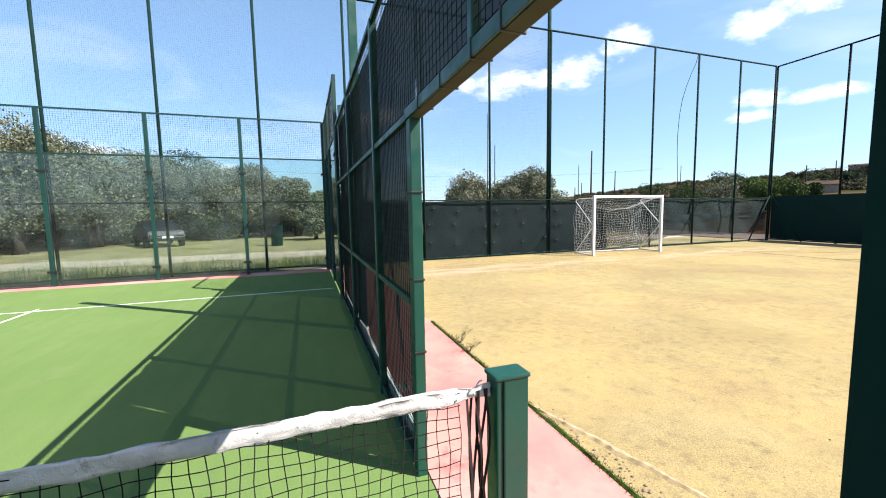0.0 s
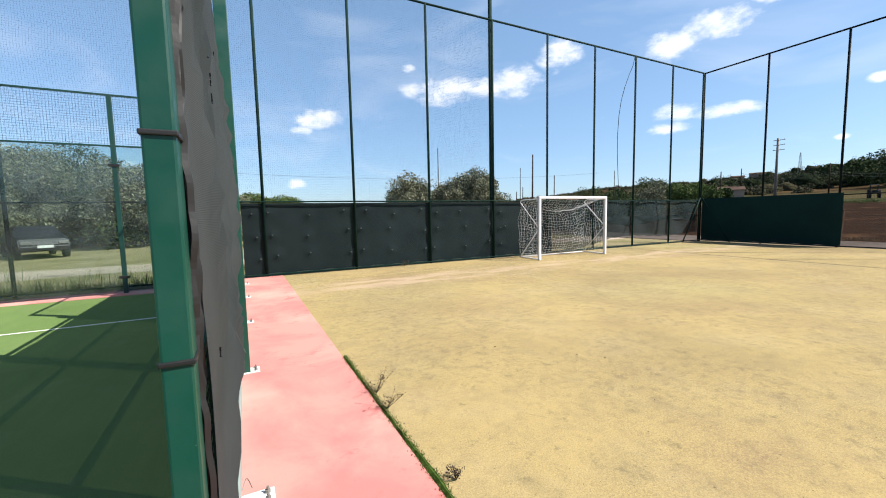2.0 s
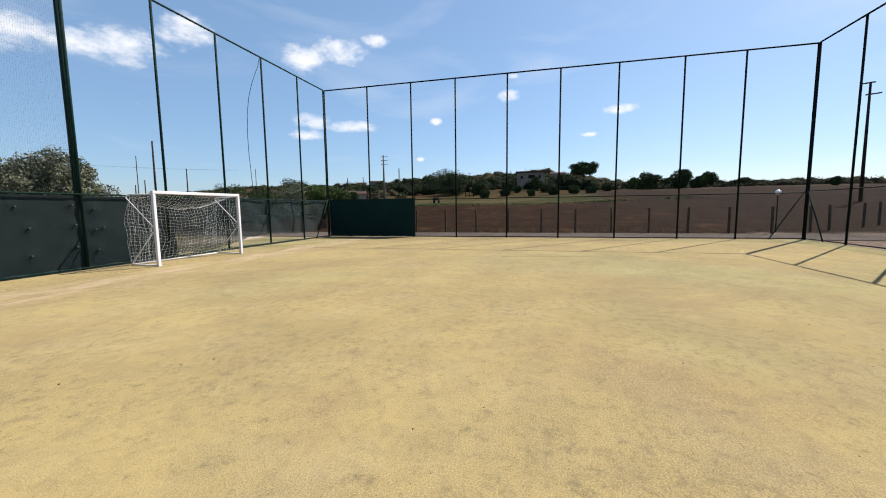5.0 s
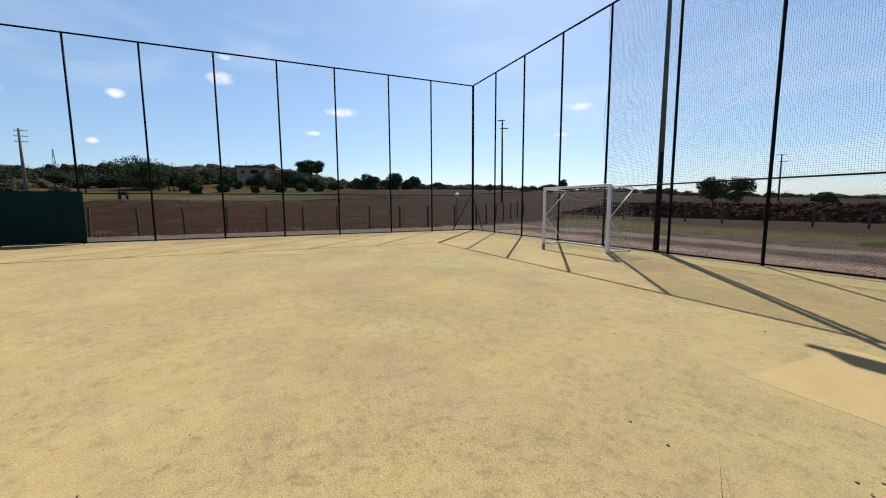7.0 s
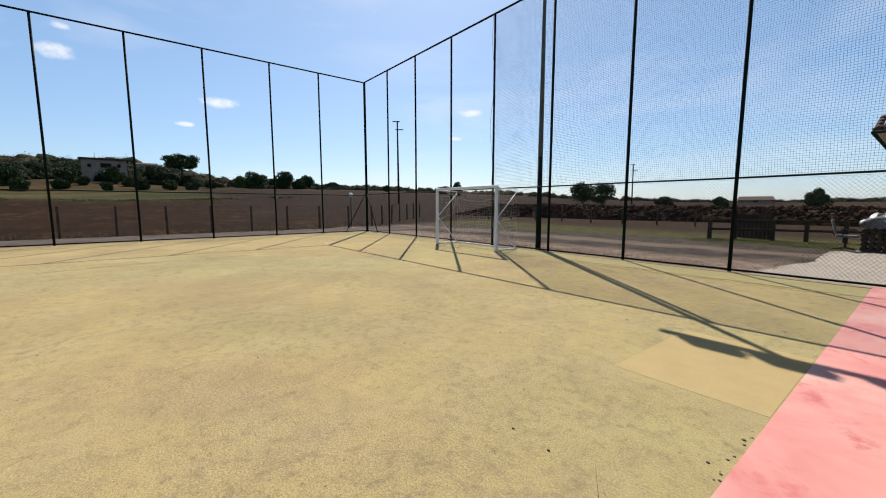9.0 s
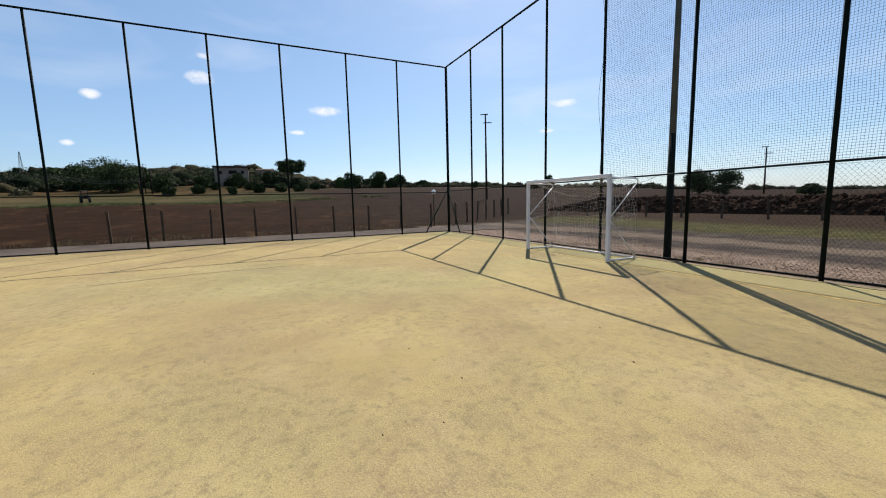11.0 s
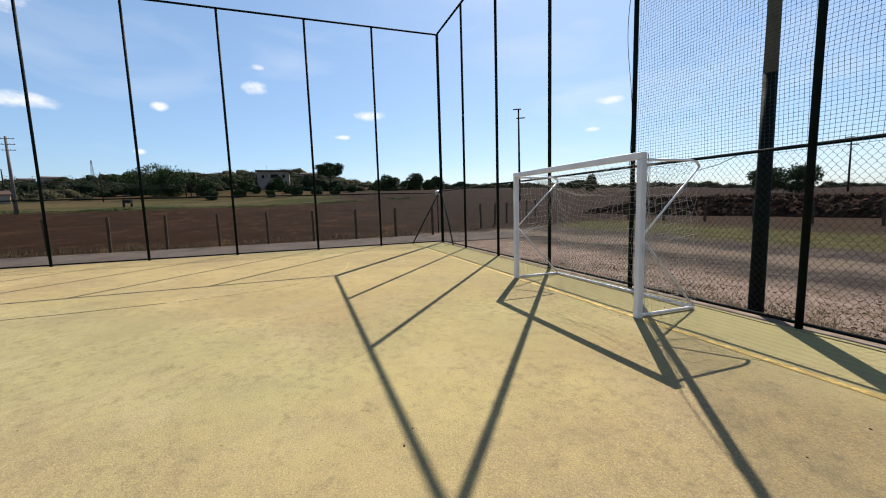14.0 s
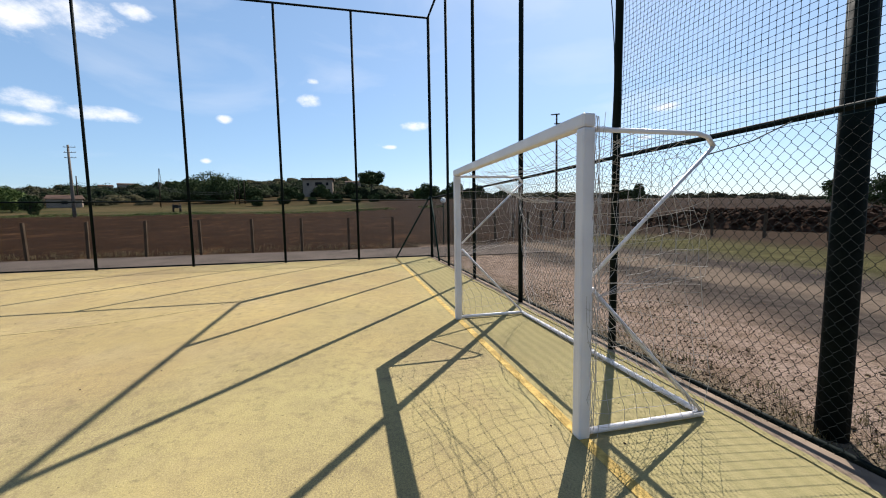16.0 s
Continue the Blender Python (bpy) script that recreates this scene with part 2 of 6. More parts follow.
def land():
    """Fields, dry grass, scrub and gravel by place, on one sheet."""
    m = Mat("land", 0.95)
    x, y, _ = m.xyz()
    dry = m.mix(m.ramp(m.noise(0.6, 6, 0.65), 0.35, 0.65), (0.1238, 0.0963, 0.0654), (0.1858, 0.1514, 0.1049))
    dry = m.mix(m.ramp(m.noise(9, 5, 0.7), 0.45, 0.7), dry, (0.0740, 0.0585, 0.0404))
    field = m.mix(m.ramp(m.noise(0.25, 7, 0.75), 0.3, 0.7), (0.0171, 0.0090, 0.0045), (0.0402, 0.0206, 0.0103))
    clod = m.noise(1.0, 7, 0.8, m.scaled((2.5, 0.8, 1)))
    field = m.mix(m.ramp(clod, 0.42, 0.62), field, (0.0181, 0.0095, 0.0055))
    field = m.mix(m.math("MULTIPLY", m.ramp(m.noise(0.5, 6, 0.8), 0.56, 0.66), 0.6), field, (0.0886, 0.0499, 0.0247))
    streak = m.noise(0.35, 7, 0.75, m.scaled((0.35, 1.0, 1)))
    field = m.mix(m.math("MULTIPLY", m.ramp(streak, 0.56, 0.64), 0.55), field, (0.0926, 0.0482, 0.0233))
    field = m.mix(m.math("MULTIPLY", m.ramp(m.noise(3.2, 6, 0.85), 0.56, 0.62), 0.6), field, (0.0121, 0.0069, 0.0041))
    scrub = m.mix(m.ramp(m.noise(0.035, 8, 0.75), 0.42, 0.6), (0.0241, 0.0206, 0.0082), (0.0785, 0.0482, 0.0219))
    near = m.ramp(x, 24.9, 25.6)
    col = m.mix(near, dry, field)
    far = m.ramp(m.math("ADD", x, m.math("MULTIPLY", m.noise(0.02, 4), 60)), 150, 185)
    gr = m.mix(m.ramp(m.noise(0.05, 5), 0.4, 0.6), (0.0360, 0.0390, 0.0140), (0.0820, 0.0610, 0.0300))
    east = m.ramp(m.math("ADD", m.math("MULTIPLY", y, 1.6), x), 55, 80)
    col = m.mix(m.math("MULTIPLY", m.ramp(x, 75, 84), m.ramp(y, -16, -10)), col, gr)
    col = m.mix(far, col, scrub)
    # freshly ploughed south-east parcel, darkened: the shade of backlit clods is painted in
    col = m.mix(m.math("MULTIPLY", m.math("MULTIPLY", near, m.ramp(y, -4, -22)), 0.62), col, (0.0180, 0.0110, 0.0080))
    # gravel and grass band south of the pitch
    south = m.ramp(y, -10.3, -10.6)
    wob = m.math("ADD", y, m.math("MULTIPLY", m.noise(0.35, 4), 3.0))
    grav = m.mix(m.ramp(m.noise(1.2, 7, 0.8), 0.4, 0.65), (0.0351, 0.0286, 0.0252), (0.0945, 0.0754, 0.0612))
    gsand = m.mix(m.ramp(m.noise(2.2, 7, 0.8), 0.42, 0.62), (0.270, 0.200, 0.160), (0.1620, 0.1144, 0.0816))
    gsand = m.mix(m.ramp(m.noise(26, 4, 0.8), 0.5, 0.66), gsand, (0.0580, 0.0425, 0.0310))
    grav = m.mix(m.ramp(wob, -12.2, -10.9), grav, gsand)
    pale = m.math("MULTIPLY", m.ramp(wob, -13.0, -13.6), m.ramp(wob, -15.0, -14.4))
    grav = m.mix(m.math("MULTIPLY", pale, 0.7), grav, (0.1742, 0.1320, 0.0970))
    grass = m.mix(m.ramp(m.noise(1.5, 5, 0.7), 0.4, 0.7), (0.044, 0.042, 0.016), (0.092, 0.080, 0.034))
    grav = m.mix(m.ramp(wob, -16.2, -17.6), grav, grass)
    grav = m.mix(m.math("MULTIPLY", m.ramp(m.noise(14, 6, 0.85), 0.58, 0.66), 0.5), grav, (0.0255, 0.0179, 0.0124))
    grav = m.mix(m.ramp(wob, -20.0, -22.5), grav, (0.0348, 0.0224, 0.0144))
    col = m.mix(m.math("MULTIPLY", south, m.ramp(x, 27, 25)), col, grav)
    # dry lawn north of the courts
    lawn = m.mix(m.ramp(m.noise(0.5, 6, 0.7), 0.38, 0.66), (0.290, 0.240, 0.140), (0.160, 0.150, 0.068))
    wn = m.math("ADD", y, m.math("MULTIPLY", m.noise(0.4, 4), 1.6))
    lane = m.math("MULTIPLY", m.ramp(wn, 16.9, 17.3), m.ramp(wn, 19.8, 19.3))
    lawn = m.mix(lane, lawn, (0.42, 0.34, 0.27))
    col = m.mix(m.math("MULTIPLY", m.ramp(y, 12.6, 13.2), m.ramp(x, 24, 20)), col, lawn)
    litter = m.math("MULTIPLY", m.ramp(m.noise(3.4, 7, 0.85, dist=0.8), 0.54, 0.62), m.ramp(y, -10.2, -10.6))
    col = m.mix(m.math("MULTIPLY", litter, 0.55), col, (0.050, 0.038, 0.028))
    m.colour(col)
    m.bump(m.math("ADD", m.noise(6, 6, 0.75), m.noise(40, 3)), 0.8, 0.05)
    return m.m


def cloth(name, a, b, trans=0.0):
    m = Mat(name, 0.8)
    x, y, z = m.xyz()
    big = m.ramp(m.noise(0.9, 5, 0.6), 0.35, 0.68)
    col = m.mix(big, a, b)
    w = m.n("ShaderNodeTexWave", Scale=55.0, Distortion=1.2)
    w.bands_direction = "Z"
    m.t.links.new(m.co, w.inputs["Vector"])
    col = m.mix(m.math("MULTIPLY", w.outputs["Fac"], 0.35), col, tuple(v * 0.6 for v in a))
    m.colour(col)
    m.bump(m.math("ADD", w.outputs["Fac"], m.noise(160, 2)), 0.35, 0.003)
    if trans:
        tr = m.n("ShaderNodeBsdfTransparent")
        mx = m.n("ShaderNodeMixShader")
        mx.inputs[0].default_value = trans
        out = m.t.nodes["Material Output"]
        m.t.links.new(m.b.outputs[0], mx.inputs[1])
        m.t.links.new(tr.outputs[0], mx.inputs[2])
        m.t.links.new(mx.outputs[0], out.inputs[0])
    return m.m


TURF, PADEL, PINK, LAND = turf(), green_turf(), pink(), land()
GREYCLOTH = cloth("grey_shade_cloth", (0.030, 0.037, 0.037), (0.054, 0.060, 0.060), 0.045)
DARKCLOTH = cloth("dark_shade_cloth", (0.008, 0.015, 0.017), (0.014, 0.023, 0.025))
THINCLOTH = cloth("thin_shade_cloth", (0.013, 0.024, 0.026), (0.022, 0.036, 0.038), 0.22)
TEALCLOTH = cloth("teal_shade_cloth", (0.004, 0.020, 0.019), (0.005, 0.027, 0.025))


def canvas():
    m = Mat("net_tape", 0.85)
    col = m.mix(m.ramp(m.noise(6, 5, 0.7), 0.35, 0.65), (0.46, 0.44, 0.43), (0.60, 0.58, 0.56))
    stain = m.ramp(m.noise(11, 6, 0.8, dist=1.0), 0.54, 0.66)
    col = m.mix(m.math("MULTIPLY", stain, 0.6), col, (0.20, 0.18, 0.17))
    m.colour(col)
    m.bump(m.math("ADD", m.noise(22, 5, 0.7, dist=1.5), m.math("MULTIPLY", m.noise(200, 2), 0.3)), 0.7, 0.006)
    return m.m


TAPE = canvas()


def line_paint(name, c, gaps):
    m = Mat(name, 0.8)
    k = m.ramp(m.noise(7, 6, 0.75), gaps, gaps + 0.12)
    m.colour(m.mix(k, c, tuple(v * 0.62 for v in c)))
    m.bump(m.noise(90, 3), 0.4, 0.004)
    return m.m


YELLOW = line_paint("worn_yellow_line", (0.50, 0.34, 0.10), 0.42)
PALELINE = line_paint("faded_line", (0.46, 0.37, 0.17), 0.4)
WHITELINE = line_paint("white_line", (0.72, 0.76, 0.66), 0.6)


DARKSEAM = line_paint("dark_seam", (0.06, 0.045, 0.025), 0.5)
KERB = plain("kerb_concrete", (0.20, 0.155, 0.12), 0.95, 0.35, 5)
BEIGE = plain("beige_strip", (0.060, 0.068, 0.048), 0.8, 0.15, 6)


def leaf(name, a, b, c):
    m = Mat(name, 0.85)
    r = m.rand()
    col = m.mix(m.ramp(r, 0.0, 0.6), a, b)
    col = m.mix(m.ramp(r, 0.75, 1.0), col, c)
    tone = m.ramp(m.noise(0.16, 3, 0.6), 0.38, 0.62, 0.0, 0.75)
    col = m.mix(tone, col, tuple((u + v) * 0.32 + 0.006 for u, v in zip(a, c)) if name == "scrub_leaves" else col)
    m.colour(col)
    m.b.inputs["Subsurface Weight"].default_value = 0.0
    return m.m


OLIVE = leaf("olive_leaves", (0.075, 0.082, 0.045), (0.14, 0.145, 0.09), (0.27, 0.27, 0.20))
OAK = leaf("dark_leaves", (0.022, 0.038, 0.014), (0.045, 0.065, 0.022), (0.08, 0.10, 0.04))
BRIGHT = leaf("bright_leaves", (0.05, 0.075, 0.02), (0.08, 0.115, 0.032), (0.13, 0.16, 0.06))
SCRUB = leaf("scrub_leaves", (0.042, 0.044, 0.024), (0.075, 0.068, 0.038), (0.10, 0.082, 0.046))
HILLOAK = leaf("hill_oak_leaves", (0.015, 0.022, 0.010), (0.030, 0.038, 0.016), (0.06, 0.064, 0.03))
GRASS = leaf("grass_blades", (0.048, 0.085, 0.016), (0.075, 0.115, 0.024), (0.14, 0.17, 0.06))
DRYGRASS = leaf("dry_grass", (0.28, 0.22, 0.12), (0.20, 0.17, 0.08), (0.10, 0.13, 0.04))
MOSS = plain("moss", (0.040, 0.070, 0.014), 0.95, 0.5, 30)
BARK = plain("bark", (0.055, 0.042, 0.032), 0.95, 0.4, 20)
EARTH = plain("dug_earth", (0.036, 0.020, 0.013), 0.95, 0.45, 1.5)
WALLPAINT = plain("cream_render", (0.50, 0.44, 0.33), 0.9, 0.08, 0.8)
ROOFTILE = plain("roof_tile", (0.075, 0.046, 0.034), 0.85, 0.4, 6)
FARWALL = plain("far_wall", (0.24, 0.19, 0.15), 0.9, 0.15, 0.4)
DARKWIN = plain("dark_opening", (0.012, 0.011, 0.012), 0.8)
PAVE = plain("pale_paving", (0.27, 0.235, 0.195), 0.9, 0.12, 1.2)
LANEMAT = plain("lane_surface", (0.090, 0.073, 0.062), 0.95, 0.25, 0.7)
CARPAINT = plain("dark_car_paint", (0.008, 0.009, 0.012), 0.4, 0.1)
RUBBER = plain("rubber", (0.02, 0.02, 0.02), 0.8)
TARP = plain("grey_tarpaulin", (0.08, 0.075, 0.068), 0.5, 0.3, 4)
PLASTICGREY = plain("grey_chair_cloth", (0.10, 0.095, 0.09), 0.8)
PLASTIC = plain("white_plastic", (0.6, 0.6, 0.58), 0.45, 0.1)


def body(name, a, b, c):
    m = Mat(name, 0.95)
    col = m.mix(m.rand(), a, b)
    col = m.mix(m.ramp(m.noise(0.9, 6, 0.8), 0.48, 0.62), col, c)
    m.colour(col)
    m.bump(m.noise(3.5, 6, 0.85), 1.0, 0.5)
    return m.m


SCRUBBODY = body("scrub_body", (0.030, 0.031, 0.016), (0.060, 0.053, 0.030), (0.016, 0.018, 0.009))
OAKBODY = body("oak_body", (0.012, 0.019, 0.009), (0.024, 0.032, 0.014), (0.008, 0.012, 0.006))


def glass():
    m = bpy.data.materials.new("court_glass")
    m.use_nodes = True
    t = m.node_tree
    t.nodes.clear()
    tr, gl, df = (t.nodes.new(k) for k in ("ShaderNodeBsdfTransparent", "ShaderNodeBsdfGlossy", "ShaderNodeBsdfDiffuse"))
    tr.inputs[0].default_value = (0.80, 0.88, 0.86, 1)
    df.inputs[0].default_value = (0.42, 0.5, 0.5, 1)
    gl.inputs["Roughness"].default_value = 0.05
    mx, m2, out = t.nodes.new("ShaderNodeMixShader"), t.nodes.new("ShaderNodeMixShader"), t.nodes.new("ShaderNodeOutputMaterial")
    co = t.nodes.new("ShaderNodeTexCoord")
    no = t.nodes.new("ShaderNodeTexNoise")
    no.inputs["Scale"].default_value = 1.3
    rg = t.nodes.new("ShaderNodeMapRange")
    rg.inputs["From Min"].default_value, rg.inputs["From Max"].default_value = 0.35, 0.7
    rg.inputs["To Min"].default_value, rg.inputs["To Max"].default_value = 0.01, 0.08
    t.links.new(co.outputs["Object"], no.inputs["Vector"])
    t.links.new(no.outputs["Fac"], rg.inputs["Value"])
    t.links.new(rg.outputs[0], mx.inputs[0])
    t.links.new(tr.outputs[0], mx.inputs[1])
    t.links.new(df.outputs[0], mx.inputs[2])
    fr = t.nodes.new("ShaderNodeFresnel")
    t.links.new(fr.outputs[0], m2.inputs[0])
    t.links.new(mx.outputs[0], m2.inputs[1])
    t.links.new(gl.outputs[0], m2.inputs[2])
    t.links.new(m2.outputs[0], out.inputs[0])
    return m


GLASS = glass()

# ---- mesh helpers ----


def thing(name, at=(0, 0, 0), label="", category="", group="", kind=""):
    e = new(name)
    e.empty_display_size = 0.1
    e.location = at
    return tagged(e, label, category, group, kind)


def finish(name, bm, mat, smooth=False):
    me = bpy.data.meshes.new(name)
    bm.normal_update()
    bm.to_mesh(me)
    bm.free()
    me.materials.append(mat)
    if smooth:
        me.shade_smooth()
    return me


def part(name, bm, mat, parent=None, label="", smooth=False, kind=""):
    ob = new(name, finish(name, bm, mat, smooth))
    if parent is not None:
        ob.parent = parent
    return tagged(ob, label, kind=kind)


def whole(name, bm, mat, label="", category="", group="", kind="", smooth=False):
    return tagged(new(name, finish(name, bm, mat, smooth)), label, category, group, kind)


def box(bm, a, b, bevel=0.0):
    x0, y0, z0 = a
    x1, y1, z1 = b
    t = bmesh.new() if bevel else bm
    v = [t.verts.new(p) for p in ((x0, y0, z0), (x1, y0, z0), (x1, y1, z0), (x0, y1, z0),
                                  (x0, y0, z1), (x1, y0, z1), (x1, y1, z1), (x0, y1, z1))]
    for f in ((0, 3, 2, 1), (4, 5, 6, 7), (0, 1, 5, 4), (1, 2, 6, 5), (2, 3, 7, 6), (3, 0, 4, 7)):
        t.faces.new([v[i] for i in f])
    if bevel:
        bmesh.ops.bevel(t, geom=list(t.edges), offset=bevel, segments=2, affect="EDGES", profile=0.6)
        me = bpy.data.meshes.new("tmp")
        t.to_mesh(me)
        t.free()
        bm.from_mesh(me)
        bpy.data.meshes.remove(me)
    return bm


def tube(bm, points, r, n=10, caps=True, r2=None):
    """A round tube along points, of radius r, that ends at radius r2."""
    pts = [Vector(p) for p in points]
    rings = []
    ref = None
    for i, p in enumerate(pts):
        d = (pts[min(i + 1, len(pts) - 1)] - pts[max(i - 1, 0)]).normalized()
        if ref is None:
            ref = Vector((0, 0, 1)) if abs(d.z) < 0.9 else Vector((1, 0, 0))
        u = d.cross(ref).normalized()
        v = u.cross(d).normalized()
        ref = v
        q = r if r2 is None else r + (r2 - r) * i / (len(pts) - 1)
        rings.append([bm.verts.new(p + q * (math.cos(2 * math.pi * k / n) * u + math.sin(2 * math.pi * k / n) * v)) for k in range(n)])
    for a, b in zip(rings, rings[1:]):
        for k in range(n):
            bm.faces.new((a[k], a[(k + 1) % n], b[(k + 1) % n], b[k]))
    if caps:
        bm.faces.new(rings[0][::-1])
        bm.faces.new(rings[-1])
    return bm


def strands(name, lines, r, mat, parent=None, label="", kind="stuff"):
    """Thin three-sided strands along many polylines, as one mesh."""
    verts, faces = [], []
    for line in lines:
        pts = np.array(line, float)
        d = np.gradient(pts, axis=0)
        d /= np.linalg.norm(d, axis=1)[:, None] + 1e-9
        ref = np.array((0.31, 0.17, 0.93)) if abs(d[0][2]) < 0.8 else np.array((0.9, 0.2, 0.1))
        u = np.cross(d, ref)
        u /= np.linalg.norm(u, axis=1)[:, None]
        v = np.cross(d, u)
        base = len(verts)
        for k in range(3):
            a = 2.0944 * k
            ring = pts + r * (math.cos(a) * u + math.sin(a) * v)
            verts.extend(map(tuple, ring))
        n = len(pts)
        for k in range(3):
            a, b = base + k * n, base + ((k + 1) % 3) * n
            faces.extend((a + i, a + i + 1, b + i + 1, b + i) for i in range(n - 1))
    me = bpy.data.meshes.new(name)
    me.from_pydata(verts, [], faces)
    me.materials.append(mat)
    ob = new(name, me)
    if parent is not None:
        ob.parent = parent
    return tagged(ob, label, kind=kind)


def on_plane(axis, at):
    """Turns (along, height) into a place on an upright plane."""
    return (lambda s, z, off=0.0: (s, at + off, z)) if axis == "y" else (lambda s, z, off=0.0: (at + off, s, z))


def chainlink(name, place, a, b, z0, z1, cell, parent, mat=None, r=0.0019):
    """Two families of slanting wires, clipped to the panel, with a slight weave."""
    lines, h = [], z1 - z0
    n = int((b - a + h) / cell) + 1
    for sgn in (1, -1):
        for i in range(n):
            s0 = a - h + i * cell if sgn > 0 else a + i * cell
            lo, hi = (max(0, a - s0), min(h, b - s0)) if sgn > 0 else (max(0, s0 - b), min(h, s0 - a))
            if hi - lo < 0.02:
                continue
            k = max(2, int((hi - lo) / 0.4) + 1)
            lines.append([place(s0 + sgn * q, z0 + q, 0.004 * sgn + 0.006 * math.sin(q * 3 + i * 0.7)) for q in np.linspace(lo, hi, k)])
    return strands(name, lines, r, mat or WIRE, parent, "green coated chain-link wire")


def square_net(name, place, a, b, z0, z1, cell, parent, r=0.0022, sag=0.05, mat=None, label="black square-mesh netting", seed=1, knots=None):
    rnd = random.Random(seed)
    ph = rnd.random() * 6
    lines = []

    def at(s, z):
        q = (z - z0) / (z1 - z0)
        return place(s + 0.012 * math.sin(z * 4 + s), z - sag * 0.5 * math.sin(math.pi * q) * math.sin(s * 1.3 + ph) ** 2,
                     sag * math.sin(s * 2.7 + ph) * math.sin(math.pi * q) * 0.6 + 0.02 * math.sin(z * 5 + s * 3) * math.sin(math.pi * q))

    for i in range(int((b - a) / cell) + 1):
        s = a + i * cell
        lines.append([at(s, z) for z in np.linspace(z0, z1, 14)])
    for i in range(int((z1 - z0) / cell) + 1):
        z = z0 + i * cell
        lines.append([at(s, z) for s in np.linspace(a, b, max(6, int((b - a) / 0.5)))])
    if knots:
        # a small knot at each crossing of the nearest stretch
        vs, fs_ = [], []
        for i in range(int((b - a) / cell) + 1):
            s = a + i * cell
            if s < knots[0]:
                continue
            for j in range(int((z1 - z0) / cell) + 1):
                x, y, z = at(s, z0 + j * cell)
                q, k = 0.0050, len(vs)
                vs += [(x + q, y, z), (x, y + q, z), (x - q, y, z), (x, y - q, z), (x, y, z + q), (x, y, z - q)]
                fs_ += [(k + u, k + (u + 1) % 4, k + 4) for u in range(4)] + [(k + (u + 1) % 4, k + u, k + 5) for u in range(4)]
        me = bpy.data.meshes.new("knot")
        me.from_pydata(vs, [], fs_)
        me.materials.append(mat or NETTING)
        ob = new("knot", me)
        ob.parent = parent
        tagged(ob, "small knots at the crossings of the netting", kind="stuff")
    return strands(name, lines, r, mat or NETTING, parent, label)


def woven_link(name, place, a, b, z0, z1, parent, w=0.0380, h=0.0450, r=0.0017):
    """Chain-link of upright zigzag wires that hook into one another, with rounded knuckles."""
    lines = []
    for i in range(int((b - a) / w)):
        s0, pts = a + i * w, []
        for k in range(int((z1 - z0) / h) + 1):
            z, side_ = z0 + k * h, (k + i) % 2
            s = s0 + (w if side_ else 0.0) + (0.0015 if side_ else -0.0015)
            off = 0.003 if side_ else -0.003
            wave = 0.008 * math.sin(z * 3.1 + s0 * 1.3)
            pts.append(place(s + wave * 0.3, z - 0.0045, wave + off))
            pts.append(place(s + wave * 0.3, z + 0.0045, wave - off))
        lines.append(pts)
    return strands(name, lines, r, WIRE, parent, "dark coated chain-link wire with twisted knuckles")


# ---- ground ----
E_X, N_Y, S_Y, W_X, P_X = 20.61, 12.21, -10.02, 0.62, 1.68
AZ = [-180, -120, -60, -30, 0, 30, 44, 50, 60, 70, 77, 82, 90, 95, 100, 107, 115, 123, 135, 146, 152, 160, 170, 180]
FAR = [0.5, 0.5, 0.8, 1.0, 1.0, 1.4, 2.2, 2.8, 3.0, 3.4, 4.1, 4.2, 4.3, 3.6, 2.7, 2.3, 2.3, 2.1, 1.6, 0.9, 0.6, 0.4, 0.3, 0.5]
MID = [0.0, 0.0, 0.0, 0.0, 0.1, 0.3, 0.6, 0.8, 1.0, 1.1, 1.3, 1.3, 1.4, 1.6, 1.8, 2.0, 2.0, 1.8, 1.3, 0.7, 0.3, 0.1, 0.0, 0.0]


def land_z(x, y):
    """Height of the ground: flat round the courts, then fields that rise to the hills."""
    dx, dy = x - 1.0, y - 0.5
    r = math.hypot(dx, dy)
    a = math.degrees(math.atan2(dx, dy))
    out = max(x - 26.0, -14.0 - y, y - 30.0, -x - 30.0, 0.0)
    if out <= 0:
        return -0.06
    near, mid = min(1.0, out / 12.0), 130.0
    zm = 1.5 + mid * math.tan(radians(float(np.interp(a, AZ, MID))))
    zf = 1.5 + 430 * math.tan(radians(float(np.interp(a, AZ, FAR))))
    if r < mid:
        q = min(1.0, out / max(1.0, mid - (r - out)))
        z = zm * q ** 1.15
    else:
        q = min(1.0, (r - mid) / 300.0)
        z = zm + (zf - zm) * (0.75 * q + 0.25 * q * q * (3 - 2 * q))
    z += near * 0.25 * noise.noise((x * 0.03, y * 0.03, 0)) * min(3.0, r / 40)
    if r > 200:
        z += 3.0 * noise.noise((x * 0.008, y * 0.008, 3)) * min(1, (r - 200) / 100)
    if r > 430:
        z *= max(0.0, 1 - (r - 430) / 2500)
    return z - 0.06


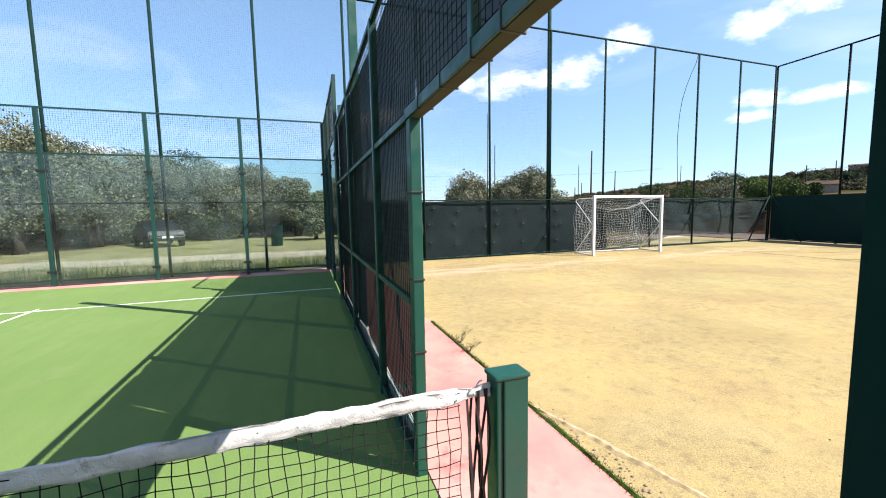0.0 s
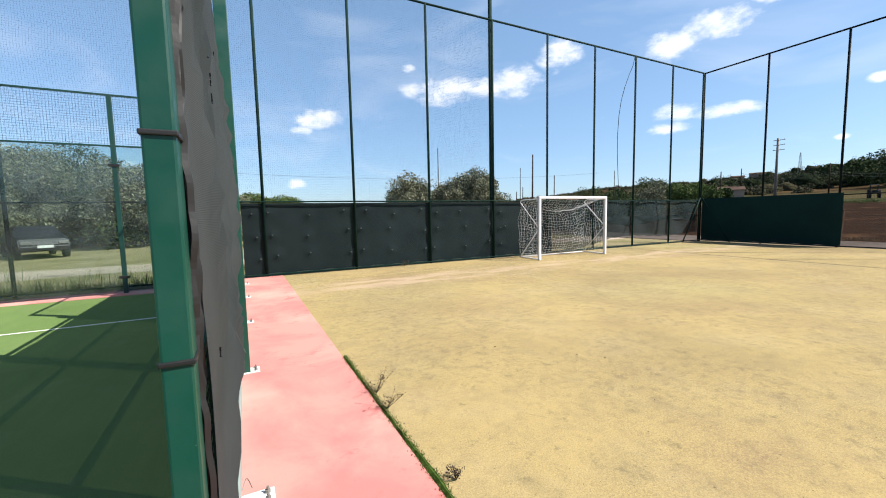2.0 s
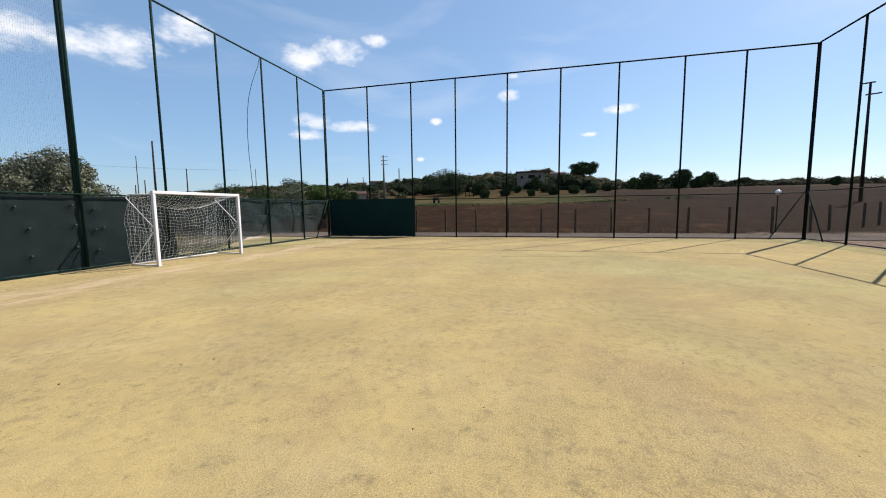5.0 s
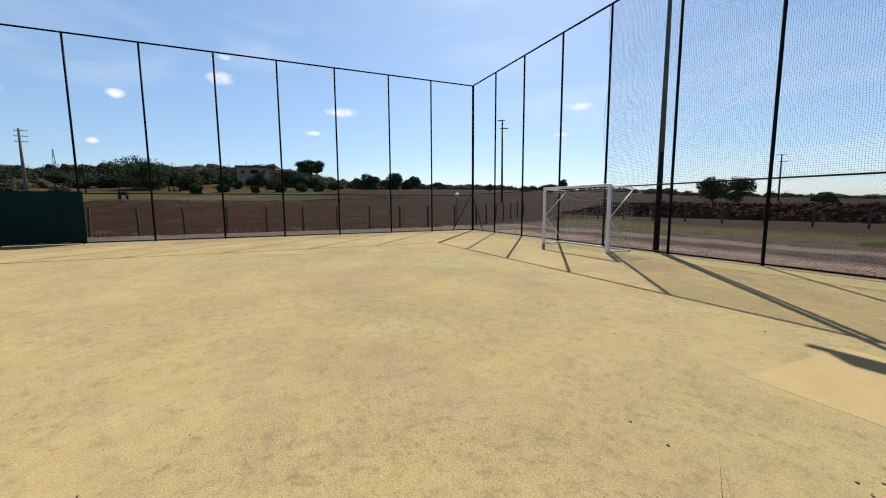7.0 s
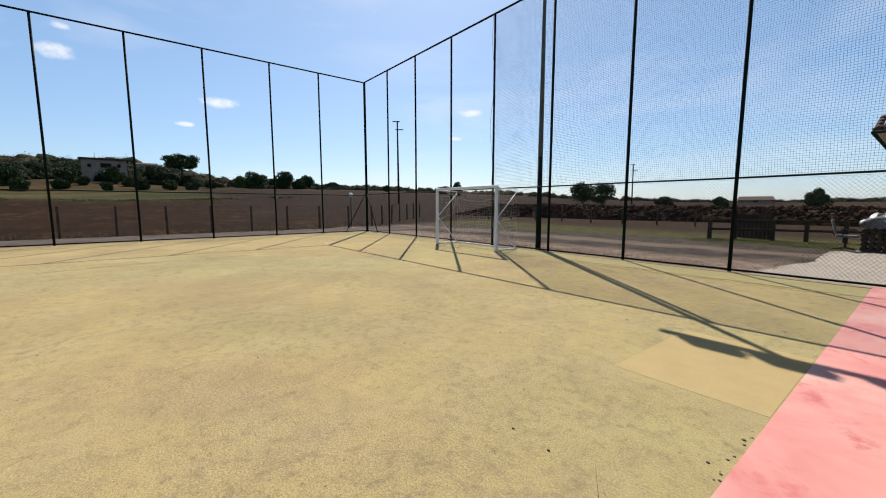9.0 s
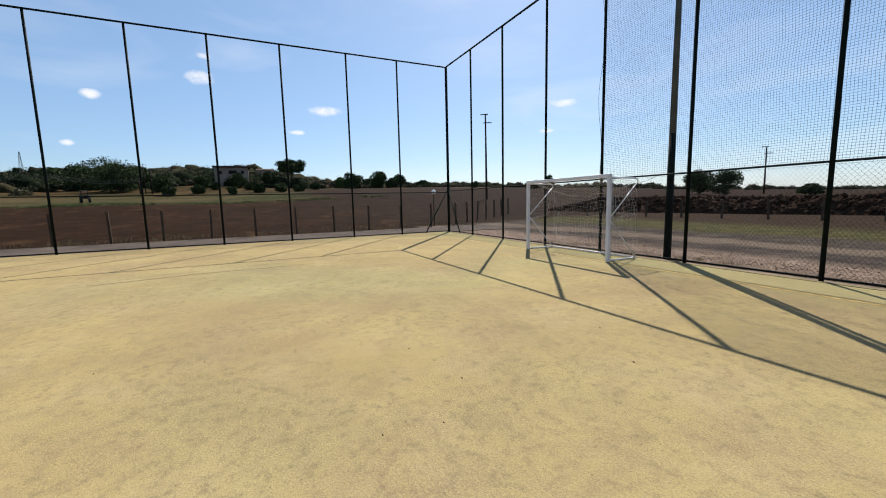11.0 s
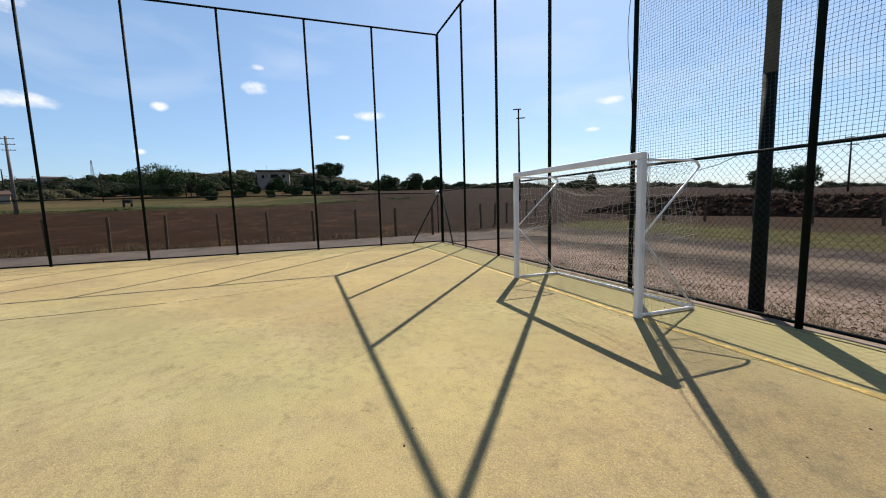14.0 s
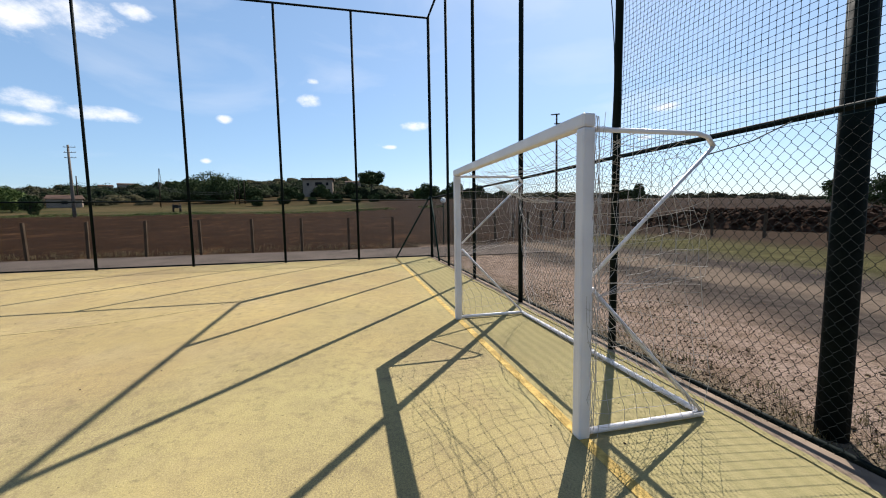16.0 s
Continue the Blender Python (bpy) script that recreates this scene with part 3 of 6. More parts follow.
def make_ground():
    radii = [0] + list(np.geomspace(3, 4000, 110))
    na = 288
    verts, faces = [(1.0, 0.5, -0.06)], []
    for r in radii[1:]:
        for k in range(na):
            a = 2 * math.pi * k / na
            x, y = 1 + r * math.sin(a), 0.5 + r * math.cos(a)
            verts.append((x, y, land_z(x, y)))
    for k in range(na):
        faces.append((0, 1 + (k + 1) % na, 1 + k))
    for i in range(len(radii) - 2):
        a, b = 1 + i * na, 1 + (i + 1) * na
        faces += [(a + k, a + (k + 1) % na, b + (k + 1) % na, b + k) for k in range(na)]
    me = bpy.data.meshes.new("ground")
    me.from_pydata(verts, [], faces)
    me.materials.append(LAND)
    me.shade_smooth()
    me.update()
    ob = new("ground", me)
    return tagged(ob, "dry fields, gravel and scrubby hills round the courts", "ground", kind="structure")


make_ground()


def slab(name, x0, y0, x1, y1, z0, z1, mat, label, category, bevel=0.0):
    return whole(name, box(bmesh.new(), (x0, y0, z0), (x1, y1, z1), bevel), mat, label, category, kind="structure")


slab("pitch", P_X, -9.92, E_X + 0.12, N_Y - 0.02, -0.2, 0.0, TURF, "sand-filled artificial turf faded to a yellow tan", "pitch")
def kerb_strip():
    """Low concrete kerb along the south edge, with a wavy turf edge before it."""
    bm = bmesh.new()
    rr, prev = random.Random(2), None
    for i in range(96):
        x = P_X + (E_X - P_X) * i / 95
        w = 0.035 * noise.noise((x * 1.3, 0, 0)) + 0.02 * noise.noise((x * 6, 1, 0))
        ring = [bm.verts.new((x, -9.88 + w, -0.1)), bm.verts.new((x, -9.88 + w, 0.010)), bm.verts.new((x, -9.925 + w, 0.014)), bm.verts.new((x, -9.935 + w, -0.1))]
        if prev:
            for k in range(3):
                bm.faces.new((prev[k], prev[k + 1], ring[k + 1], ring[k]))
        prev = ring
    whole("turf_edge", bm, TURF, "curled edge of the turf", "turf edge", kind="structure")
    slab("kerb", P_X, -10.17, E_X, -9.922, -0.2, -0.004, KERB, "low concrete kerb under the south fence", "kerb", 0.01)


kerb_strip()
slab("pink_path", W_X + 0.05, S_Y - 0.10, P_X - 0.002, N_Y - 0.03, -0.2, 0.008, PINK, "pink painted concrete path beside the pitch", "path")
slab("padel_court", -9.4, -8.4, W_X + 0.045, 11.12, -0.2, 0.0, PADEL, "green artificial turf of the padel court", "court")
slab("red_kerb", -9.5, 11.12, W_X + 0.045, 11.8, -0.2, 0.006, PINK, "red painted concrete strip behind the padel court", "path")


def patch_turf():
    m = Mat("paler_turf", 0.95)
    col = m.mix(m.ramp(m.noise(3, 5, 0.7), 0.35, 0.65), (0.375, 0.288, 0.138), (0.340, 0.256, 0.122))
    fine = m.ramp(m.noise(80, 6, 0.9), 0.44, 0.66)
    m.colour(m.mix(m.math("MULTIPLY", fine, 0.5), col, (0.17, 0.125, 0.08)))
    m.bump(m.noise(85, 3, 0.7), 0.5, 0.006)
    return m.m


slab("turf_patch", P_X + 0.01, -4.85, 2.80, -3.22, 0.0002, 0.0015, patch_turf(), "newer paler piece of turf let into the pitch", "pitch")


def strip(name, pts, w, mat, z, label, parent=None):
    """A thin painted line along points on the ground."""
    bm = bmesh.new()
    prev = None
    for i, p in enumerate(pts):
        p = Vector((*p, 0))
        d = (Vector((*pts[min(i + 1, len(pts) - 1)], 0)) - Vector((*pts[max(i - 1, 0)], 0))).normalized()
        s = Vector((-d.y, d.x, 0)) * w / 2
        cur = [bm.verts.new(p + s + Vector((0, 0, z))), bm.verts.new(p - s + Vector((0, 0, z)))]
        if prev:
            bm.faces.new((prev[0], prev[1], cur[1], cur[0]))
        prev = cur
    return whole(name, bm, mat, label, "line", kind="structure")


def arc(cx, cy, r, a0, a1, n=24):
    return [(cx + r * math.cos(radians(a0 + (a1 - a0) * i / n)), cy + r * math.sin(radians(a0 + (a1 - a0) * i / n))) for i in range(n + 1)]


strip("goal_line_south", [(x, -8.75) for x in np.linspace(1.9, 20.3, 30)], 0.075, YELLOW, 0.004, "worn yellow goal line on the turf")
strip("goal_line_north", [(x, 10.74) for x in np.linspace(1.9, 20.3, 30)], 0.06, PALELINE, 0.004, "faded yellow goal line on the turf")
strip("seam_line", [(12.9, 1.8), (13.29, 0.0), (13.32, -1.4), (13.43, -2.6)], 0.022, DARKSEAM, 0.004, "dark open seam in the turf")
strip("area_line_south", [(13.45, -2.75), (13.62, -3.5), (13.85, -4.15), (14.3, -4.85), (14.9, -5.4), (15.7, -5.75), (16.7, -5.9)], 0.03, PALELINE, 0.0042, "faded penalty area line on the turf")
strip("service_line", [(-9.3, 8.52), (W_X - 0.1, 8.52)], 0.05, WHITELINE, 0.004, "white service line of the padel court")
strip("centre_line", [(-4.55, 1.2), (-4.55, 8.72)], 0.05, WHITELINE, 0.0044, "white centre line of the padel court")
slab("lane_east", 20.95, -40, 25.0, 60, -0.2, -0.035, LANEMAT, "narrow pale tarmac lane behind the pitch", "road")

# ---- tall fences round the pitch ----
# darker copy of the fence green for backlit posts: shade put into the colour
SHADEGREEN = painted("shaded_green_paint", (0.002, 0.005, 0.0045), (0.0025, 0.0075, 0.0065), 0.75, (0.02, 0.02, 0.018))
TOP = 7.90


def fence(name, axis, at, posts, label, link, nets=(), top=True, mid_z=1.97, net_r=0.0011, r=0.038, near=None, paint=None, wire=None):
    paint = paint or DARKGREEN
    f = thing(name, label=label, category="fence", group="tall fences round the pitch")
    place = on_plane(axis, at)
    a, b = min(posts), max(posts)
    for s in posts:
        bm = tube(bmesh.new(), [place(s, -0.1), place(s, TOP)], r, 12)
        part("post", bm, paint, f, smooth=True)
    if top:
        part("top_rail", tube(bmesh.new(), [place(a, TOP), place(b, TOP)], 0.034, 8), paint, f, smooth=True)
    if mid_z:
        n = max(2, int((b - a) / 1.2))
        part("middle_rail", tube(bmesh.new(), [place(s, mid_z - 0.008 * math.sin(s * 1.7) ** 2, -0.03) for s in np.linspace(a, b, n)], 0.021, 8), paint, f, smooth=True)
    part("bottom_rail", tube(bmesh.new(), [place(a, 0.05, -0.03), place(b, 0.05, -0.03)], 0.022, 8), paint, f, smooth=True)
    for c, d in link:
        if near:
            woven_link("chain_link", place, near[0], near[1], 0.04, 1.99, f)
            chainlink("chain_link", place, c, near[0], 0.04, 1.97, 0.075, f)
            chainlink("chain_link", place, near[1], d, 0.04, 1.97, 0.075, f)
        else:
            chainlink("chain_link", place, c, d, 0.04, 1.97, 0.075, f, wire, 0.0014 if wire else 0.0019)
    for i, (c, d) in enumerate(nets):
        square_net("netting", place, c, d, 1.98, TOP, 0.046, f, r=net_r, seed=i + 3, knots=near)
    return f


E_POSTS = [12.21, 9.68, 7.25, 4.92, 2.35, -0.11, -2.63, -5.26, -7.55, -10.02]
N_POSTS = [20.59 - 0.0, 18.19, 15.70, 13.32, 10.91, 8.51, 6.08, 3.69, 1.30, -1.10, -3.50, -5.88, -8.2, -10.5]
S_POSTS = [18.18, 15.79, 13.32, 10.99, 8.56, 6.17, 3.80, 1.42, -0.9]
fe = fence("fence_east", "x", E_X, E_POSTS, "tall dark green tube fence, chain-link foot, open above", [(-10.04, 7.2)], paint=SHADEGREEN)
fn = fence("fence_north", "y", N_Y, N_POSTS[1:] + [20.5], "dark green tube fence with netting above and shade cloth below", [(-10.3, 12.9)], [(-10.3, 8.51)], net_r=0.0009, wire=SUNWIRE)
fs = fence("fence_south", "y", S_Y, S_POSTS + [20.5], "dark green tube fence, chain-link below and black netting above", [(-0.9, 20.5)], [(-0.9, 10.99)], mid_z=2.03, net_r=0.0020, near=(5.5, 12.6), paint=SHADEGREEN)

# loose edge of the netting where it ends at a post
strands("netting_edge", [[(10.99 + 0.10 * math.sin(z * 1.9) * math.sin(math.pi * (z - 2) / 5.9) + 0.05, S_Y + 0.03, z) for z in np.linspace(2.0, 7.86, 40)]], 0.006, NETTING, fs, "frayed edge rope of the netting")


def brace(p, q):
    bm = tube(bmesh.new(), [p, q], 0.026, 8)
    return tagged(whole("brace", bm, DARKGREEN, "dark green slanting brace tube at the fence corner", "brace", "corner braces", smooth=True))


brace((E_X - 0.02, -8.78, 0.0), (E_X - 0.02, -9.98, 2.08))
brace((19.35, S_Y + 0.02, 0.0), (20.50, S_Y + 0.02, 2.08))
brace((19.2, N_Y - 0.05, 0.0), (20.50, N_Y - 0.05, 2.08))
brace((E_X - 0.05, 10.85, 0.0), (E_X - 0.05, 12.10, 2.08))


def cloth_sheet(name, place, a, b, z0, z1, mat, label, amp=0.012, dimples=(), seed=1, bottom=None, crease=()):
    rnd = random.Random(seed)
    ph = [rnd.random() * 6 for _ in range(4)]
    nx, nz = max(4, int((b - a) / 0.09)), max(4, int((z1 - z0) / 0.09))
    verts, faces = [], []
    for i in range(nx + 1):
        s = a + (b - a) * i / nx
        zb = z0 if bottom is None else bottom(s)
        for j in range(nz + 1):
            q = j / nz
            z = zb + (z1 - zb) * q
            off = amp * (math.sin(s * 2.3 + ph[0] + z) + 0.6 * math.sin(s * 5.1 + z * 1.7 + ph[1]) + 0.5 * math.sin(z * 4 - s * 1.2 + ph[2])) * (0.3 + math.sin(math.pi * q))
            if crease:
                for (cu, cw, ca, cs) in crease:
                    t = (s - cu) * math.cos(ca) + (z - cw) * math.sin(ca)
                    g = -(s - cu) * math.sin(ca) + (z - cw) * math.cos(ca)
                    off += cs * math.exp(-abs(t) / 0.07) * math.exp(-(g / 0.9) ** 2)
            for (u, w) in dimples:
                d2 = (s - u) ** 2 + (z - w) ** 2
                if d2 < 0.16:
                    off -= 0.045 * math.exp(-d2 / 0.012)
            zz = z + (0.012 * math.sin(s * 9 + ph[3]) if j == 0 else 0)
            verts.append(place(s, zz, off))
    for i in range(nx):
        for j in range(nz):
            k = i * (nz + 1) + j
            faces.append((k, k + nz + 1, k + nz + 2, k + 1))
    me = bpy.data.meshes.new(name)
    me.from_pydata(verts, [], faces)
    me.materials.append(mat)
    me.shade_smooth()
    me.update()
    return tagged(new(name, me), label, "shade cloth")


north = on_plane("y", N_Y + 0.05)
TIEGREEN = plain("tie_plastic", (0.035, 0.060, 0.058), 0.6)
ties = []
rnd = random.Random(5)
for k in range(5, 9):
    c = N_POSTS[k]
    for u in (0.22, 1.2, 2.15):
        for w in (1.66, 1.12, 0.55):
            ties.append((c - u - 0.02 + rnd.uniform(-0.12, 0.12), w + rnd.uniform(-0.08, 0.08)))
for u, w in ((8.8, 1.6), (8.8, 1.05), (8.82, 0.5), (9.0, 1.1)):
    ties.append((u, w))
c1 = cloth_sheet("shade_cloth", north, 0.78, 11.2, 0.07, 1.93, DARKCLOTH, "dark green shade cloth tied behind the chain-link", 0.008, ties, 2)
bm = bmesh.new()
for s, z in ties:
    box(bm, (s - 0.018, N_Y - 0.022, z - 0.016), (s + 0.018, N_Y + 0.012, z + 0.016), 0.006)
tagged(whole("cloth_tie", bm, TIEGREEN, "small green plastic ties that hold the cloth", "tie", kind="stuff"))
cloth_sheet("shade_cloth", north, 11.2, 20.45, 0.4, 1.95, THINCLOTH, "thin worn shade cloth hanging above an open foot", 0.03, (), 3,
            bottom=lambda s: 0.08 + 0.33 * min(1, max(0, (s - 12.2) / 2.2)) + 0.05 * math.sin(s * 1.3))
cloth_sheet("shade_cloth", north, 13.0, 20.3, 0.9, 1.3, THINCLOTH, "folded flap of thin shade cloth", 0.03, (), 8,
            bottom=lambda s: 1.02 + 0.10 * math.sin(s * 1.1))
east = on_plane("x", E_X - 0.06)
cloth_sheet("shade_cloth", east, 7.12, 12.1, 0.07, 2.04, TEALCLOTH, "taut dark teal shade cloth on the fence", 0.006, (), 4)

# ---- masts ----


def mast(x, y, h, r, pale_from, label, lamps):
    m = thing("floodlight_mast", (x, y, 0), label, "mast")
    lo = tube(bmesh.new(), [(0, 0, -0.1), (0, 0, pale_from)], r, 14, r2=r * 0.86)
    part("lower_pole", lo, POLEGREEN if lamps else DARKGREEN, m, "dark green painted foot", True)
    up = tube(bmesh.new(), [(0, 0, pale_from), (0, 0, h)], r * 0.86, 14, r2=r * 0.5)
    part("upper_pole", up, PALEPOLE, m, "bare pole with chipped green paint", True)
    if lamps:
        part("cross_bar", box(bmesh.new(), (-0.85, -0.05, h - 0.45), (1.12, 0.05, h - 0.37), 0.01), GALV, m)
        for u in (-0.70, 0.10, 0.74):
            bm = box(bmesh.new(), (u - 0.22, -0.08, h - 0.37), (u + 0.22, 0.08, h - 0.03), 0.02)
            lamp_ob = part("floodlight", bm, DARKGREEN, m)
            part("lens", box(bmesh.new(), (u - 0.19, 0.08, h - 0.34), (u + 0.19, 0.09, h - 0.07)), LAMPGLASS, lamp_ob)
    return m


# near-black green for the backlit south mast; its shade is in the colour
POLEGREEN = painted("shaded_pole_paint", (0.002, 0.005, 0.005), (0.003, 0.008, 0.007), 0.8, (0.02, 0.02, 0.018))
PALEPOLE = painted("chipped_pole", (0.05, 0.058, 0.055), (0.10, 0.105, 0.10), 0.6, (0.01, 0.02, 0.018))
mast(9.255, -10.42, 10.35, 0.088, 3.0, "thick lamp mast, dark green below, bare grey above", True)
mast(8.58, 12.42, 11.5, 0.075, 9.2, "slim dark green lamp mast behind the fence", False)

# ---- goals ----


def goal(name, x0, x1, y, dirn, label, rope=0.0015, torn=False):
    """Front posts at x0 and x1 on the line y; the back lies towards dirn."""
    g = thing(name, ((x0 + x1) / 2, y, 0), label, "goal", "goals")
    hw, H, D = (x1 - x0) / 2, 2.06, 0.96
    s = 0.042

    def P(x, d, z):
        return (x, dirn * d, z)

    for sx in (-1, 1):
        part("goal_post", box(bmesh.new(), (sx * hw - s, -s, 0.0), (sx * hw + s, s, H - 2 * s), 0.016), WHITE, g)
    part("crossbar", box(bmesh.new(), (-hw - s, -s, H - 2 * s), (hw + s, s, H), 0.016), WHITE, g)
    for sx in (-1, 1):
        x = sx * hw
        pts = [P(x, 0.04, H - 0.09), P(x, D - 0.14, H - 0.09), P(x, D - 0.05, H - 0.11), P(x, D, H - 0.17)]
        part("side_bar", tube(bmesh.new(), pts, 0.016, 8), WHITE, g, smooth=True)
        part("upper_strut", tube(bmesh.new(), [P(x, D, H - 0.17), P(x, 0.06, 1.06)], 0.013, 8), WHITE, g, smooth=True)
        part("lower_strut", tube(bmesh.new(), [P(x, 0.06, 0.98), P(x, D, 0.04)], 0.013, 8), WHITE, g, smooth=True)
        part("ground_bar", tube(bmesh.new(), [P(x, 0.04, 0.03), P(x, D, 0.03)], 0.022, 8), WHITE, g, smooth=True)
    part("back_bar", tube(bmesh.new(), [P(-hw, D, 0.03), P(hw, D, 0.03)], 0.022, 8), WHITE, g, smooth=True)
    # the net
    cell, lines = (0.10 if torn else 0.115), []
    nx, prof = int(2 * hw / cell), 30

    def net(u, q):
        """q: 0 at the crossbar, 1 at the foot; u across."""
        x = -hw + 2 * hw * u
        slack = math.sin(math.pi * u)
        sagb = 0.30 * slack ** 0.8
        if q < 0.34:
            k = q / 0.34
            d, z = 0.05 + (D - 0.12) * k - 0.10 * slack * k, H - 0.06 - (0.12 + sagb) * k - 0.16 * slack * math.sin(math.pi * k)
        else:
            k = (q - 0.34) / 0.66
            top = H - 0.18 - sagb
            d = (D - 0.07 - 0.10 * slack) + 0.10 * k - 0.24 * slack * math.sin(math.pi * k) * (1 - 0.3 * k)
            z = top * (1 - k) + 0.04 * k
        j = noise.noise_vector((u * 9, q * 7, x0)) * 0.055 + noise.noise_vector((u * 30, q * 22, y)) * 0.018
        return P(x + 0.02 * math.sin(z * 7 + u * 9) + j.x, d + 0.018 * math.sin(u * 31 + z * 5) + j.y, max(0.035, z + j.z))

    for i in range(nx + 1):
        lines.append([net(i / nx, q) for q in np.linspace(0, 1, prof)])
    for q in np.linspace(0, 1, 27):
        lines.append([net(u, q) for u in np.linspace(0, 1, 34)])
    strands("net", lines, rope, OLDROPE if torn else ROPE, g, "sagging white netting")
    side = []
    for sx in (-1, 1):
        x = sx * hw

        def sd(d, z):
            if torn:
                # gathered against the lower strut; loose and short above it
                reach = 0.10 + (D - 0.08) * (0.98 - z) / 0.94 if z < 0.98 else D * (0.80 + 0.10 * math.sin(z * 7))
                d *= max(0.12, min(1.0, reach / D))
            j = noise.noise_vector((d * 4, z * 3, sx * 3 + y)) * 0.07 + noise.noise_vector((d * 13, z * 11, y)) * 0.025
            d, z = d + j.x, z + j.y
            return P(x + sx * (0.03 + 0.05 * math.sin(math.pi * z / 2) * math.sin(d * 5 + z * 3)), d + 0.03 * math.sin(z * 6), max(0.04, z))

        for d in np.linspace(0.05, D, 9):
            side.append([sd(d, z) for z in np.linspace(0.04, H - 0.14, 16)])
        for z in np.linspace(0.06, H - 0.15, 17):
            side.append([sd(d, z - 0.03 * math.sin(d * 3.2)) for d in np.linspace(0.04, D, 9)])
        side.append([P(x + sx * (0.05 + 0.012 * math.sin(z * 14)), -0.0 + 0.055 + 0.02 * math.sin(z * 5), z) for z in np.linspace(0.1, H - 0.02, 30)])
        side.append([P(x + sx * (0.055 + 0.015 * math.sin(z * 9 + 1)), 0.07 + 0.02 * math.sin(z * 7), z) for z in np.linspace(0.02, H, 30)])
    strands("side_net", side, rope * 0.9, OLDROPE if torn else ROPE, g, "loose white netting on the sides")
    if torn:
        tail = []
        rr = random.Random(31)
        for k in range(7):
            u0, dip = rr.uniform(-hw, -hw * 0.3), rr.uniform(0.06, 0.32)
            u1 = rr.uniform(hw * 0.2, hw)
            d0, d1 = rr.uniform(0.05, 0.5), rr.uniform(0.05, 0.5)
            tail.append([P(u0 + (u1 - u0) * t, d0 + (d1 - d0) * t, H - 0.10 - 4 * dip * t * (1 - t)) for t in np.linspace(0, 1, 26)])
        for k in range(9):
            x, d = hw + rr.uniform(0.0, 0.06), D * rr.uniform(0.72, 0.98)
            tail.append([P(x + 0.02 * math.sin(z * 9 + k), d + 0.025 * math.sin(z * 6 + 2 * k), z) for z in np.linspace(H - 0.2, rr.uniform(0.95, 1.5), 14)])
        for sx in (-1, 1):
            for k in range(6):
                ph = rr.uniform(0, 6)
                tail.append([P(sx * hw + 0.018 * math.sin(t * 30 + ph), 0.06 + (D - 0.08) * t + 0.01 * math.cos(t * 26 + ph), 0.97 - 0.92 * t + 0.025 * math.sin(t * 22 + ph)) for t in np.linspace(0, 1, 40)])
            for k in range(5):
                ph = rr.uniform(0, 6)
                tail.append([P(sx * (hw + 0.045) + 0.012 * math.sin(z * 11 + ph), 0.05 + 0.02 * math.sin(z * 8 + ph), z) for z in np.linspace(0.05, H - 0.02, 50)])
        strands("loose_rope", tail, 0.0021, OLDROPE, g, "loose drooping ropes and torn strands")
    strands("lacing", [[P(-hw + 0.02 + 0.6 * 0 + x, D + 0.026 * math.cos(x * 40), 0.03 + 0.026 * math.sin(x * 40)) for x in np.arange(0, 2 * hw - 0.04, 0.02)]], 0.003, ROPE, g, "rope wound round the back bar")
    return g


strands("tie_rope", [[(9.62, -9.72 + 0.02, 1.84), (9.45, -9.85, 1.90), (9.3, -9.98, 2.00)]], 0.005, NETTING, None, "dark rope from the goal to the fence rail")
goal("goal", 9.275, 12.285, 10.75, 1, "white futsal goal with sagging net before dark shade cloth", 0.0024)
goal("goal", 9.59, 12.585, -8.75, -1, "white futsal goal with chipped tubes and a torn loose net", 0.0018, True)

# ---- fence between the courts, with the gateway ----
GX = 0.615
side = on_plane("x", GX)
FH = 3.19
cf = thing("side_fence", (0, 0, 0), "green steel-framed mesh fence of the padel court with grey shade cloth", "fence")


def sq_post(y, z0, z1, w=0.04, x=GX, name="post", d=0.05, lab=""):
    return part(name, box(bmesh.new(), (x - w, y - d, z0), (x + w, y + d, z1), 0.006), GREEN, cf, lab)


sq_post(2.10, 0.0, 2.14, 0.032, x=0.63, d=0.045, name="gate_post")
# the darker green stands in for the shade on this post's face
part("gate_post", box(bmesh.new(), (0.598, 0.048, 0.0), (0.662, 0.138, 2.14), 0.006), DARKGREEN, cf, "green gate post with its shade put into a darker colour")
part("soffit_strip", box(bmesh.new(), (0.60, 0.08, 2.136), (0.66, 2.10, 2.1385)), BEIGE, cf, "beige strip under the beam")
for y in (3.26, 5.30, 7.42, -1.0, -3.0, -5.1):
    sq_post(y, 0.0, FH if y > 0 else FH, 0.03, d=0.035)
for y, z1 in ((7.38, 3.56), (-3.05, 3.56), (-5.15, 3.56)):
    part("buttress_post", box(bmesh.new(), (GX + 0.045, y - 0.045, 0.02), (GX + 0.125, y + 0.045, z1), 0.005), GREEN, cf)
for a, b, zs in ((2.15, 7.42, (0.06, 1.07, 2.16, FH)), (-5.1, 0.06, (0.06, 1.07, 2.16, FH))):
    for z in zs:
        part("rail", box(bmesh.new(), (GX - 0.02, a, z - 0.02), (GX + 0.02, b, z + 0.02), 0.004), GREEN, cf)
part("lintel", box(bmesh.new(), (0.59, 0.06, 2.14), (0.67, 2.15, 2.20), 0.005), GREEN, cf, "green steel beam over the gateway")
part("rail", box(bmesh.new(), (GX - 0.02, 0.06, FH - 0.02), (GX + 0.02, 2.15, FH + 0.02), 0.004), GREEN, cf)
for y in (1.2,):
    sq_post(y, 2.14, FH, 0.02, d=0.02)
